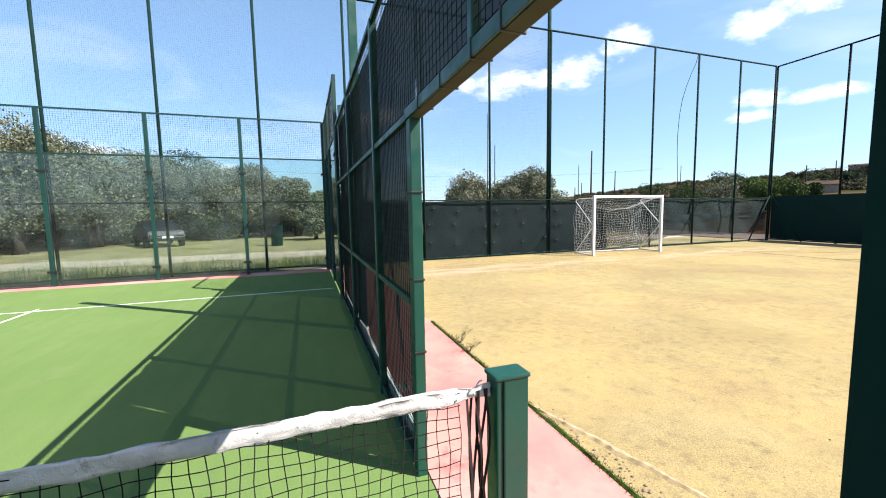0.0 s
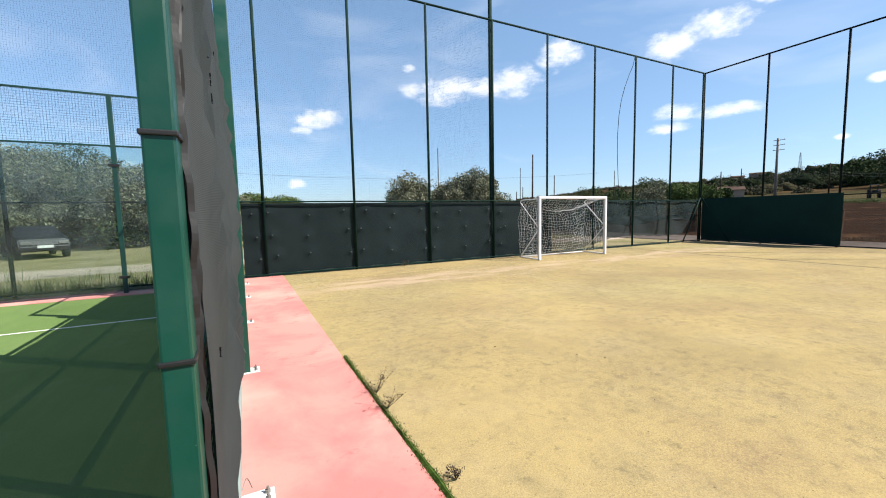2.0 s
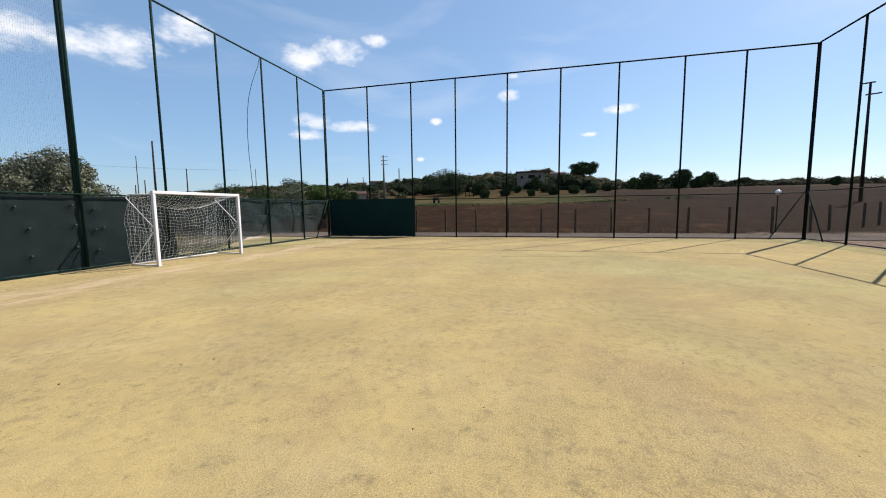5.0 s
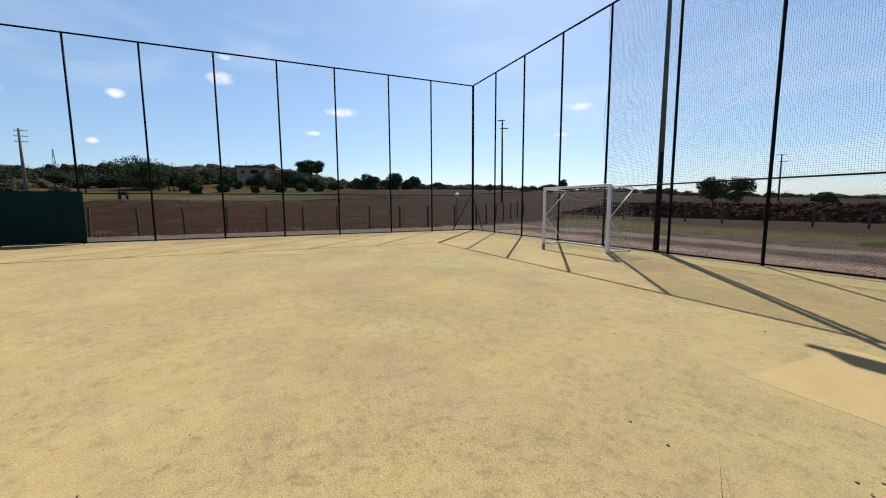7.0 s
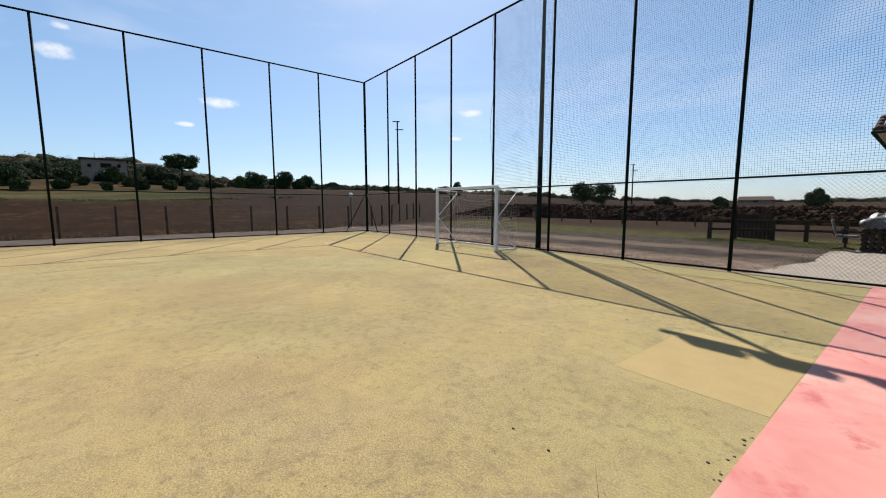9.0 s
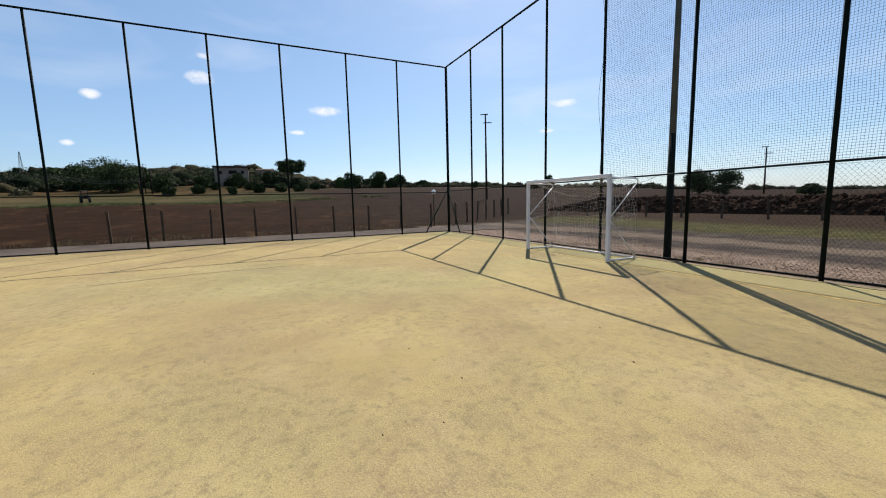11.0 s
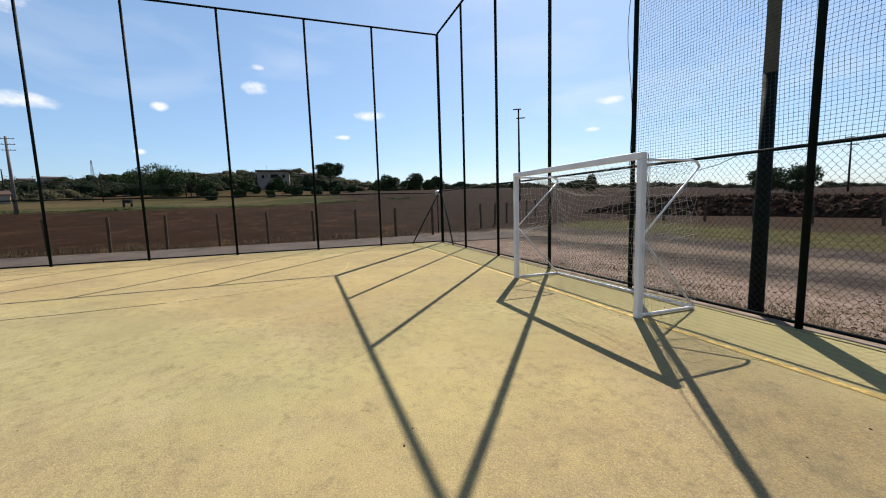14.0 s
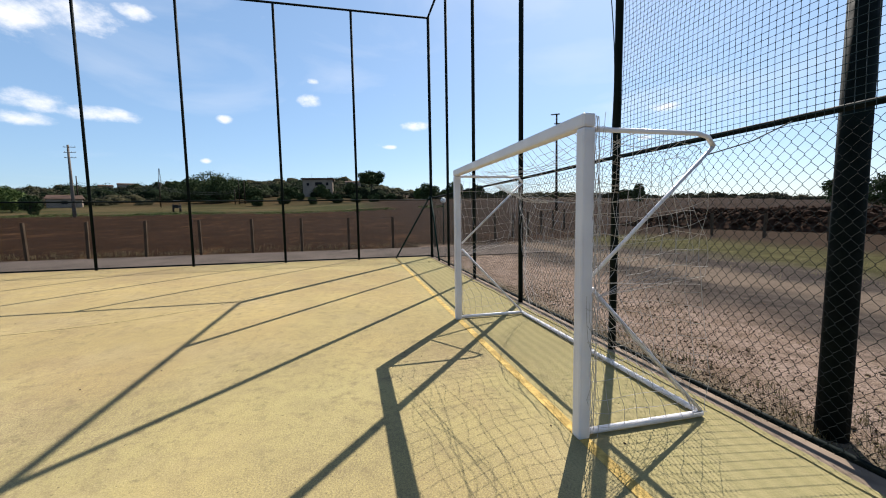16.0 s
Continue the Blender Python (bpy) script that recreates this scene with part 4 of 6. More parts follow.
part("foot_channel", box(bmesh.new(), (GX + 0.035, 2.16, 0.0), (GX + 0.075, 7.36, 0.14), 0.004), GALV, cf, "galvanised foot channel")
for y in (3.26, 5.30, 7.38, 9.45, 11.2, -1.0, -3.05, -5.15):
    b = part("base_plate", box(bmesh.new(), (GX + 0.05, y - 0.07, 0.008), (GX + 0.24, y + 0.07, 0.02), 0.002), PLATE, cf, "pale base plate")
    for u in (-0.03, 0.035):
        bm = tube(bmesh.new(), [(GX + 0.205, y + u, 0.02), (GX + 0.205, y + u, 0.055)], 0.008, 6)
        tube(bm, [(GX + 0.205, y + u, 0.022), (GX + 0.205, y + u, 0.036)], 0.016, 6)
        part("bolt", bm, STEEL, b)

# welded mesh of the padel fence
wires = []
for a, b, z0, z1 in ((2.15, 7.42, 0.08, FH), (0.06, 2.15, 2.2, FH), (-5.1, 0.06, 0.08, FH)):
    for s in np.arange(a + 0.025, b, 0.05):
        wires.append([(GX - 0.012, s, z0), (GX - 0.012, s, z1)])
    for z in np.arange(z0 + 0.02, z1, 0.05):
        wires.append([(GX - 0.008, a, z), (GX - 0.008, b, z)])
strands("welded_mesh", wires, 0.002, WIRE, cf, "dark green welded square mesh")
gp = on_plane("x", GX + 0.058)
cloth_sheet("shade_cloth", gp, 2.14, 7.40, 0.16, FH - 0.01, GREYCLOTH, "grey shade cloth with creases and small tears on the padel fence", 0.014, (), 11,
            crease=[(2.7, 1.6, 0.5, 0.061), (3.2, 1.0, -0.6, 0.091), (3.0, 2.4, 0.3, 0.061), (3.9, 1.4, -0.4, 0.085), (4.6, 2.0, 0.5, 0.091), (4.3, 0.7, 0.7, 0.077), (5.6, 1.5, -0.5, 0.085), (6.4, 2.2, 0.4, 0.077), (6.8, 1.0, 0.6, 0.077)])
cloth_sheet("shade_cloth", gp, 0.05, 2.14, 2.19, FH - 0.01, GREYCLOTH, "grey shade cloth over the gateway", 0.01, (), 12)
cloth_sheet("shade_cloth", gp, -5.1, 0.04, 0.16, FH - 0.01, GREYCLOTH, "grey shade cloth on the far half of the padel fence", 0.016, (), 13)
for z in (0.775, 1.21, 1.72):
    bm = box(bmesh.new(), (0.594, 2.049, z), (0.668, 2.151, z + 0.012), 0.003)
    tagged(whole("cable_tie", bm, BLACK, "black cable tie round the gate post", "cable tie", "cable ties"))
for y in (0.45, 0.95, 1.17, 1.5, 1.85):
    bm = box(bmesh.new(), (0.586, y, 2.134), (0.675, y + 0.01, 2.206), 0.003)
    tagged(whole("cable_tie", bm, BLACK, "black cable tie round the gateway beam", "cable tie", "cable ties"))
# rolled hem of the cloth along the gate post
strands("cloth_hem", [[(0.668 + 0.006 * math.sin(z * 9 + k) + 0.010 * noise.noise((z * 11, k * 3, 0)), 2.128 + 0.010 * k + 0.014 * noise.noise((z * 9, k * 5, 1)), z) for z in np.linspace(0.1, 2.14, 120)] for k in range(3)], 0.008, BLACK, cf, "frayed black hem of the cloth")


def glass_wall(name, axis, at, spans, h, mesh_top, label):
    g = thing(name, label=label, category="glass wall")
    place = on_plane(axis, at)
    for a, b in spans:
        p, q = place(a + 0.02, 0.03, -0.006), place(b - 0.02, h - 0.03, 0.006)
        part("pane", box(bmesh.new(), p, q), GLASS, g)
    ends = sorted({s for ab in spans for s in ab})
    for s in ends:
        p, q = place(s - 0.04, 0.0, -0.035), place(s + 0.04, mesh_top, 0.035)
        lo, hi = [min(u, v) for u, v in zip(p, q)], [max(u, v) for u, v in zip(p, q)]
        part("post", box(bmesh.new(), lo, hi, 0.006), WALLGREEN, g)
        for z in (0.35, h - 0.4):
            p, q = place(s - 0.09, z - 0.03, -0.05), place(s + 0.09, z + 0.03, -0.02)
            lo, hi = [min(u, v) for u, v in zip(p, q)], [max(u, v) for u, v in zip(p, q)]
            part("clamp", box(bmesh.new(), lo, hi, 0.005), BLACK, g)
    a, b = ends[0], ends[-1]
    for z in (h, mesh_top):
        p, q = place(a, z - 0.018, -0.02), place(b, z + 0.018, 0.02)
        lo, hi = [min(u, v) for u, v in zip(p, q)], [max(u, v) for u, v in zip(p, q)]
        part("rail", box(bmesh.new(), lo, hi, 0.004), WALLGREEN, g)
    w = [[place(s, h), place(s, mesh_top)] for s in np.arange(a + 0.05, b, 0.05)]
    w += [[place(a, z), place(b, z)] for z in np.arange(h + 0.05, mesh_top, 0.05)]
    strands("welded_mesh", w, 0.0018, WIRE, g, "green welded mesh")
    return g


B_Y = 11.50
glass_wall("padel_back_wall", "y", B_Y, [(0.56 - 2.07 * (i + 1), 0.56 - 2.07 * i) for i in range(5)], 3.10, 4.13, "glass back wall of the padel court with green posts and mesh above")
glass_wall("padel_side_wall", "x", GX, [(7.52, 9.50), (9.50, B_Y - 0.08)], 3.10, 4.13, "glass side wall of the padel court with green frame")

# court lamp pole
pole = thing("court_lamp_pole", (0.715, 5.30, 0.008), "tall green square lamp pole against the padel fence", "pole")
part("shaft", box(bmesh.new(), (-0.055, -0.055, 0), (0.055, 0.055, 6.4), 0.006), GREEN, pole)

# ---- padel net ----
pn = thing("padel_net", (0, 1.21, 0), "black padel net with white top tape on a green post", "net")
part("net_post", box(bmesh.new(), (0.676, -0.055, 0.0), (0.812, 0.040, 0.970), 0.006), GREEN, pn, "square green net post")
part("post_cap", box(bmesh.new(), (0.668, -0.061, 0.970), (0.819, 0.046, 0.988), 0.008), GREEN, pn)
part("post_groove", box(bmesh.new(), (0.700, -0.062, 0.0), (0.707, -0.056, 0.97)), DARKGREEN, pn)
part("crank_pin", tube(bmesh.new(), [(0.81, 0.03, 0.93), (0.85, 0.03, 0.93)], 0.006, 6), STEEL, pn)


def tape_z(x):
    return 0.945 - 0.035 * (1 - abs((x + 4.4) / 5.0) ** 1.6) + 0.0015 * math.sin(x * 23) + 0.001 * math.sin(x * 51)


verts, faces, n, k = [], [], 640, 12
for i in range(n + 1):
    x = 0.672 - i * (9.95 / n)
    for j in range(k):
        a = 2 * math.pi * j / k
        c1 = 0.010 * noise.noise((x * 3.1, j * 0.9, 2)) + 0.006 * noise.noise((x * 17, j * 1.7, 5))
        bunch = 1 - 0.45 * math.exp(-((x - 0.60) / 0.05) ** 2)
        sq = math.copysign(abs(math.sin(a)) ** 0.6, math.sin(a))
        verts.append((x, (0.009 * math.cos(a) + c1), tape_z(x) - 0.026 + 0.031 * bunch * sq + 0.5 * c1))
for i in range(n):
    faces += [(i * k + j, i * k + (j + 1) % k, (i + 1) * k + (j + 1) % k, (i + 1) * k + j) for j in range(k)]
me = bpy.data.meshes.new("tape")
me.from_pydata(verts, [], faces)
me.materials.append(TAPE)
me.shade_smooth()
tp = tagged(new("tape", me), "creased white canvas tape")
tp.parent = pn
net_lines = []
for i in range(220):
    x = 0.545 - i * 0.0445
    net_lines.append([(x + 0.006 * math.sin(z * 19 + i), 0.006 * math.sin(z * 9 + i), z) for z in np.linspace(0.02, tape_z(x) - 0.05, 14)])
for j in range(21):
    z = 0.02 + j * 0.0455
    net_lines.append([(x, 0.006 * math.sin(x * 9), z + (tape_z(x) - 0.945) + 0.005 * math.sin(x * 21 + j)) for x in np.linspace(0.545, -9.25, 160)])
strands("mesh", net_lines, 0.0021, BLACKNET, pn, "black knotted netting")
strands("side_cord", [[(0.585 + 0.011 * k + 0.012 * math.sin(z * (5 + k) + k), 0.012 * math.sin(z * 7 + 2 * k), z) for z in np.linspace(0.02, 0.93, 30)] for k in range(7)],
        0.0065, BLACK, pn, "bunched black cords and folded netting at the end of the net")
strands("tape_lace", [[(0.64 - 0.12 * t, 0.02 * math.sin(t * 12), 0.94 - 0.05 * t + 0.02 * math.cos(t * 14)) for t in np.linspace(0, 1, 30)]], 0.004, ROPE, pn, "white lace that ties the tape")
bm = bmesh.new()
part("far_post", box(bm, (-9.5, -0.055, 0.0), (-9.34, 0.055, 1.0), 0.006), GREEN, pn)

# west and south closing fence of the padel court
ow = thing("padel_far_fence", label="green tube fence on the other sides of the padel court", category="fence")
for y in np.arange(-8.3, 11.8, 2.0):
    part("post", box(bmesh.new(), (-9.5, y - 0.04, 0), (-9.42, y + 0.04, 3.2), 0.006), GREEN, ow)
for z in (0.06, 3.2):
    part("rail", box(bmesh.new(), (-9.48, -8.3, z - 0.02), (-9.44, 11.7, z + 0.02), 0.004), GREEN, ow)

# small tears and threads on the grey cloth
tears = []
rr = random.Random(21)
for _ in range(26):
    y, z = rr.uniform(2.2, 6.8), rr.uniform(0.3, 2.8)
    tears.append([(GX + 0.083, y + 0.02 * math.sin(k * 1.3), z + 0.012 * k) for k in range(rr.randint(2, 4))])
strands("tear", tears, 0.004, BLACK, cf, "small dark tears in the cloth")
strands("wire_end", [[(GX + 0.08 + 0.05 * t, 3.3 + 0.02 * math.sin(t * 4), 0.07 + 0.05 * math.sin(t * 3)) for t in np.linspace(0, 1, 8)],
                     [(GX + 0.08 + 0.05 * t, 5.2 + 0.02 * math.sin(t * 4), 0.27 + 0.03 * math.sin(t * 5)) for t in np.linspace(0, 1, 8)]], 0.003, STEEL, cf, "bent wire ends")

# low crust of dirt and sand that leaves the seam and runs onto the turf
bm, prev = bmesh.new(), None
for i in range(90):
    t = i / 89
    x, y = 1.70 + 0.44 * t + 0.02 * noise.noise((t * 9, 0, 3)), 2.62 - 1.62 * t
    w = 0.030 * math.sin(math.pi * min(1, t * 1.05 + 0.03)) ** 0.5 * (1 + 0.6 * noise.noise((t * 25, 2, 0)))
    h = 0.011 * math.sin(math.pi * t) ** 0.5 * (1 + 0.9 * noise.noise((t * 40, 5, 0)))
    ring = [bm.verts.new(p) for p in ((x - w, y - w * 0.3, 0.001), (x - w * 0.3, y, 0.002 + h), (x + w * 0.4, y, 0.002 + h * 0.7), (x + w * 1.2, y + w * 0.3, 0.001))]
    if prev:
        for k in range(3):
            bm.faces.new((prev[k], prev[k + 1], ring[k + 1], ring[k]))
    prev = ring
whole("dirt_ridge", bm, plain("dry_dirt", (0.34, 0.255, 0.150), 0.95, 0.35, 14), "low crust of pale dirt and sand on the turf", "dirt", kind="stuff")

# crumbs of dirt along the seam
rr, bm = random.Random(9), bmesh.new()
for _ in range(160):
    y = rr.uniform(1.2, 2.6) if rr.random() < 0.6 else rr.uniform(-3, 5.2)
    x = P_X + abs(rr.gauss(0.03, 0.05)) + 0.12 * max(0, 2.2 - y) * (1.2 < y < 2.6)
    s = rr.uniform(0.004, 0.014)
    bmesh.ops.create_icosphere(bm, subdivisions=1, radius=1, matrix=Matrix.Translation((x, y, s * 0.3)) @ Matrix.Diagonal((s, s * 0.8, s * 0.5, 1)))
whole("dirt_crumbs", bm, KERB, "crumbs of dirt along the turf seam", "dirt", kind="stuff")
rr, bm = random.Random(13), bmesh.new()
for _ in range(130):
    x, y = rr.uniform(2.0, 15), rr.uniform(-9.5, 6)
    s = rr.uniform(0.003, 0.008)
    bmesh.ops.create_icosphere(bm, subdivisions=1, radius=1, matrix=Matrix.Translation((x, y, s * 0.4)) @ Matrix.Diagonal((s * 1.6, s, s * 0.6, 1)))
whole("fallen_bits", bm, WOOD, "dark seeds and bits lying on the turf", "litter", kind="stuff")

# ---- plants ----


def leaf_mesh(name, centres, size, mat, seed, per=1.0):
    """Small single leaves at the centres, turned at random."""
    r = np.random.RandomState(seed)
    c = np.asarray(centres, float)
    n = len(c)
    a = r.normal(size=(n, 3))
    a /= np.linalg.norm(a, axis=1)[:, None]
    b = np.cross(a, r.normal(size=(n, 3)))
    b /= np.linalg.norm(b, axis=1)[:, None]
    s = (size * r.uniform(0.6, 1.4, n))[:, None]
    v = np.empty((n, 4, 3))
    v[:, 0], v[:, 1], v[:, 2], v[:, 3] = c + a * s, c + b * s * 0.45, c - a * s, c - b * s * 0.45
    me = bpy.data.meshes.new(name)
    me.from_pydata(v.reshape(-1, 3).tolist(), [], (np.arange(n * 4).reshape(-1, 4)).tolist())
    me.materials.append(mat)
    return me


def crown_points(r, n, w, d, h, z0, lumps, flat=False):
    """Points in the shells of several lumps that make an uneven crown."""
    cs = []
    for _ in range(lumps):
        a, q = r.uniform(0, 2 * math.pi), r.uniform(0, 1) ** 0.6
        zz = r.uniform(0.0, 1.0)
        wid = 1.0 if flat else math.sin(math.pi * (0.18 + 0.72 * zz)) ** 0.7
        cs.append((q * wid * w * 0.72 * math.cos(a), q * wid * d * 0.72 * math.sin(a), z0 + h * (0.12 + 0.76 * zz), r.uniform(0.16, 0.36)))
    pts = []
    each = n // lumps
    for x, y, z, s in cs:
        u = r.normal(size=(each, 3))
        u /= np.linalg.norm(u, axis=1)[:, None]
        rad = r.uniform(0.45, 1.08, each)[:, None] ** 0.7
        pts.append(np.array((x, y, z)) + u * rad * np.array((w * s * 1.3, d * s * 1.3, h * s * 0.85)))
    return np.concatenate(pts)


def tree(name, at, w, h, mat, seed, label, leaves=5200, size=0.11, trunk=0.28, stems=1, z0=None, flat=False, group="", category="tree", lumps=26):
    x, y = at
    r = np.random.RandomState(seed)
    t = thing(name, (x, y, land_z(x, y)), label, category, group)
    base = h * 0.25 if z0 is None else z0
    bm = bmesh.new()
    for s in range(stems):
        lean = (r.uniform(-0.5, 0.5) * w * 0.2, r.uniform(-0.5, 0.5) * w * 0.2)
        top = Vector((lean[0], lean[1], base + (h - base) * 0.45))
        tube(bm, [(0.15 * s, 0.1 * s, -0.2), (lean[0] * 0.3 + 0.1 * s, lean[1] * 0.3, base * 0.6), tuple(top)], trunk * 0.5, 8, r2=trunk * 0.2)
        for _ in range(5):
            a, q = r.uniform(0, 6.28), r.uniform(0.3, 0.7)
            st = Vector((lean[0] * 0.5, lean[1] * 0.5, base * (0.8 + 0.4 * r.rand())))
            en = Vector((math.cos(a) * w * q * 0.8, math.sin(a) * w * q * 0.8, base + (h - base) * r.uniform(0.4, 0.8)))
            tube(bm, [st, (st + en) / 2 + Vector((0, 0, 0.15)), en], trunk * 0.22, 6, r2=trunk * 0.06)
    part("trunk", bm, BARK, t, smooth=True)
    pts = crown_points(r, leaves, w, w * r.uniform(0.85, 1.1), h - base, base, lumps, flat)
    ob = new("crown", leaf_mesh("crown", pts, size, mat, seed))
    ob.parent = t
    return t


def at_az(az, dist):
    return (1.0 + dist * math.sin(radians(az)), 0.5 + dist * math.cos(radians(az)))


OL = "silvery olive tree in the dry lawn"
for i, (az, d, w, h, mt) in enumerate([(-31, 27, 3.6, 5.9, OLIVE), (-25, 29, 3.4, 5.5, OLIVE), (-20, 33, 3.3, 5.6, OLIVE), (-15.5, 36, 3.2, 6.0, OAK),
                                       (-11.5, 31, 2.9, 5.0, OLIVE), (-7.5, 32, 3.1, 5.2, OLIVE), (-3.2, 31, 2.7, 4.3, OLIVE), (0.5, 38, 3.0, 3.3, BRIGHT),
                                       (4.5, 42, 2.8, 3.2, BRIGHT), (-36, 30, 3.6, 6.6, OAK), (-28, 38, 4.2, 7.2, OAK), (-18, 44, 4.0, 6.6, OLIVE), (-9.5, 45, 4.0, 6.2, OLIVE),
                                       (-41, 28, 3.6, 6.4, OLIVE)]):
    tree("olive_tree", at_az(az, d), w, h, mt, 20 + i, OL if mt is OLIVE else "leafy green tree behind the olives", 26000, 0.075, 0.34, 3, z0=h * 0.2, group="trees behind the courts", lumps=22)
for i, (az, d, w, h) in enumerate([(20.9, 27.0, 1.9, 4.2), (23.2, 27.5, 2.0, 4.0), (27.2, 27.5, 1.7, 3.7), (29.2, 27.0, 2.1, 4.1), (32.0, 26.5, 2.2, 4.3), (26.0, 30, 2.2, 3.6), (-1, 26, 1.2, 2.0), (4.0, 25.5, 1.6, 2.15)]):
    tree("olive_tree", at_az(az, d), w, h, OLIVE, 60 + i, "small olive tree that rises above the shade cloth", 16000, 0.07, 0.2, 2, z0=h * 0.2, group="trees behind the courts")
for i, (az, d, w, h) in enumerate([(-34, 46, 4.5, 5.0), (-24, 48, 4.5, 5.0), (-14, 50, 4.5, 4.6), (-4, 50, 4.5, 4.0), (4, 52, 4.5, 3.6)]):
    tree("hedge_bush", at_az(az, d), w, h, OAK, 80 + i, "dark hedge at the back of the lawn", 4200, 0.24, 0.3, 1, z0=0.2, category="bush", group="hedge bushes")
for i in range(26):
    az, d = -37 + 1.42 * i + (i * 37 % 11) * 0.06, 30.5 + (i * 53 % 17) * 0.28
    tree("undergrowth_bush", at_az(az, d), 1.5 + 0.05 * (i * 29 % 13), 1.5 + 0.09 * (i * 17 % 11), OAK if i % 3 else OLIVE, 400 + i, "shaded leafy undergrowth beneath the olives", 2600, 0.10, 0.08, 1, z0=0.05, category="bush", group="undergrowth")
# line of far trees and bushes
FARTREES = [(50.6, 95, 2.6, 4.6, OAK), (55.0, 120, 6.0, 6.8, OAK), (57.3, 125, 4.5, 5.2, BRIGHT), (60.3, 120, 3.6, 5.0, BRIGHT), (62.6, 100, 1.9, 3.2, OAK),
            (76.3, 170, 10.0, 10.5, OAK), (74.0, 190, 6.5, 8.5, OAK), (80.8, 160, 4.2, 4.6, OAK), (85.0, 175, 3.2, 4.4, OAK), (88.9, 178, 4.0, 5.4, OAK),
            (92.6, 200, 4.6, 6.6, OAK), (101.5, 230, 3.2, 5.5, BRIGHT), (105.5, 240, 6.0, 5.0, OAK), (109.5, 250, 5.0, 6.5, OAK),
            (113.0, 240, 5.2, 3.6, OAK), (120.5, 170, 1.6, 2.4, OAK), (130.6, 120, 2.2, 4.0, OAK), (128.8, 140, 3.4, 2.6, OAK),
            (148.2, 95, 3.4, 4.6, OAK), (150.6, 92, 3.0, 4.4, OAK), (163.8, 90, 1.6, 2.0, OAK), (158.0, 100, 2.0, 1.9, OAK),
            (172.1, 85, 1.7, 3.1, OAK), (66.5, 260, 5.0, 4.0, SCRUB), (71.5, 240, 6.0, 6.5, OAK), (46.8, 42, 2.2, 3.9, OAK), (51.0, 55, 3.0, 3.4, OAK),
            (54.9, 60, 2.7, 4.7, OLIVE), (58.6, 64, 2.3, 4.3, BRIGHT), (61.4, 62, 1.2, 3.7, BRIGHT)]
# round bushes before the farmhouse and along the foot of the hill
FARTREES += [(81.6, 140, 2.4, 2.9, OAK), (84.6, 150, 2.1, 2.6, OAK), (86.4, 165, 1.9, 2.4, OAK), (88.2, 145, 1.8, 2.2, OAK), (90.2, 165, 2.1, 2.6, OAK),
             (91.3, 150, 2.6, 3.0, OAK), (94.0, 140, 2.7, 3.0, OAK), (96.2, 150, 2.4, 2.6, OAK), (98.2, 170, 2.2, 2.5, OAK), (103.3, 190, 5.6, 7.0, OAK),
             (106.6, 200, 5.0, 7.4, OAK), (108.6, 200, 3.2, 4.6, OAK), (79.0, 190, 5.0, 7.0, OAK), (77.0, 160, 6.0, 8.6, OAK)]
for i, (az, d, w, h, mt) in enumerate(FARTREES):
    tree("far_tree", at_az(az, d), w, h, mt, 120 + i, "dark round-headed tree far off in the fields" if mt is OAK else "grey-green tree far off beyond the fence" if mt in (OLIVE, SCRUB) else "light green tree far off by the lane",
         6000, 0.0019 * d, 0.4, 1, z0=h * 0.06, group="far trees", lumps=26)
tree("stone_pine", (196, -17.2), 6.2, 12.4, OAK, 300, "umbrella pine with a flat dark crown beside the farmhouse", 16000, 0.36, 0.9, 1, z0=7.4, flat=True, lumps=60)


def lump_mesh(name, lumps, mat, seed):
    """Many uneven rounded bush bodies as one mesh; lumps: rows of x, y, z, width, height."""
    t = bmesh.new()
    bmesh.ops.create_icosphere(t, subdivisions=2, radius=1)
    t.verts.ensure_lookup_table()
    u = np.array([v.co[:] for v in t.verts])
    f = np.array([[v.index for v in q.verts] for q in t.faces])
    t.free()
    r = np.random.RandomState(seed)
    V, F = [], []
    for i, (x, y, z, w, h) in enumerate(lumps):
        ph = r.uniform(0, 6, 4)
        k = 1 + 0.20 * np.sin(u[:, 0] * 4 + ph[0]) * np.cos(u[:, 1] * 4 + ph[1]) + 0.13 * np.sin(u[:, 2] * 7 + ph[2] + u[:, 0] * 5) + r.normal(0, 0.05, len(u))
        V.append(u * k[:, None] * (w, w, h) + (x, y, z))
        F.append(f + i * len(u))
    me = bpy.data.meshes.new(name)
    me.from_pydata(np.concatenate(V).tolist(), [], np.concatenate(F).tolist())
    me.materials.append(mat)
    me.shade_smooth()
    return me


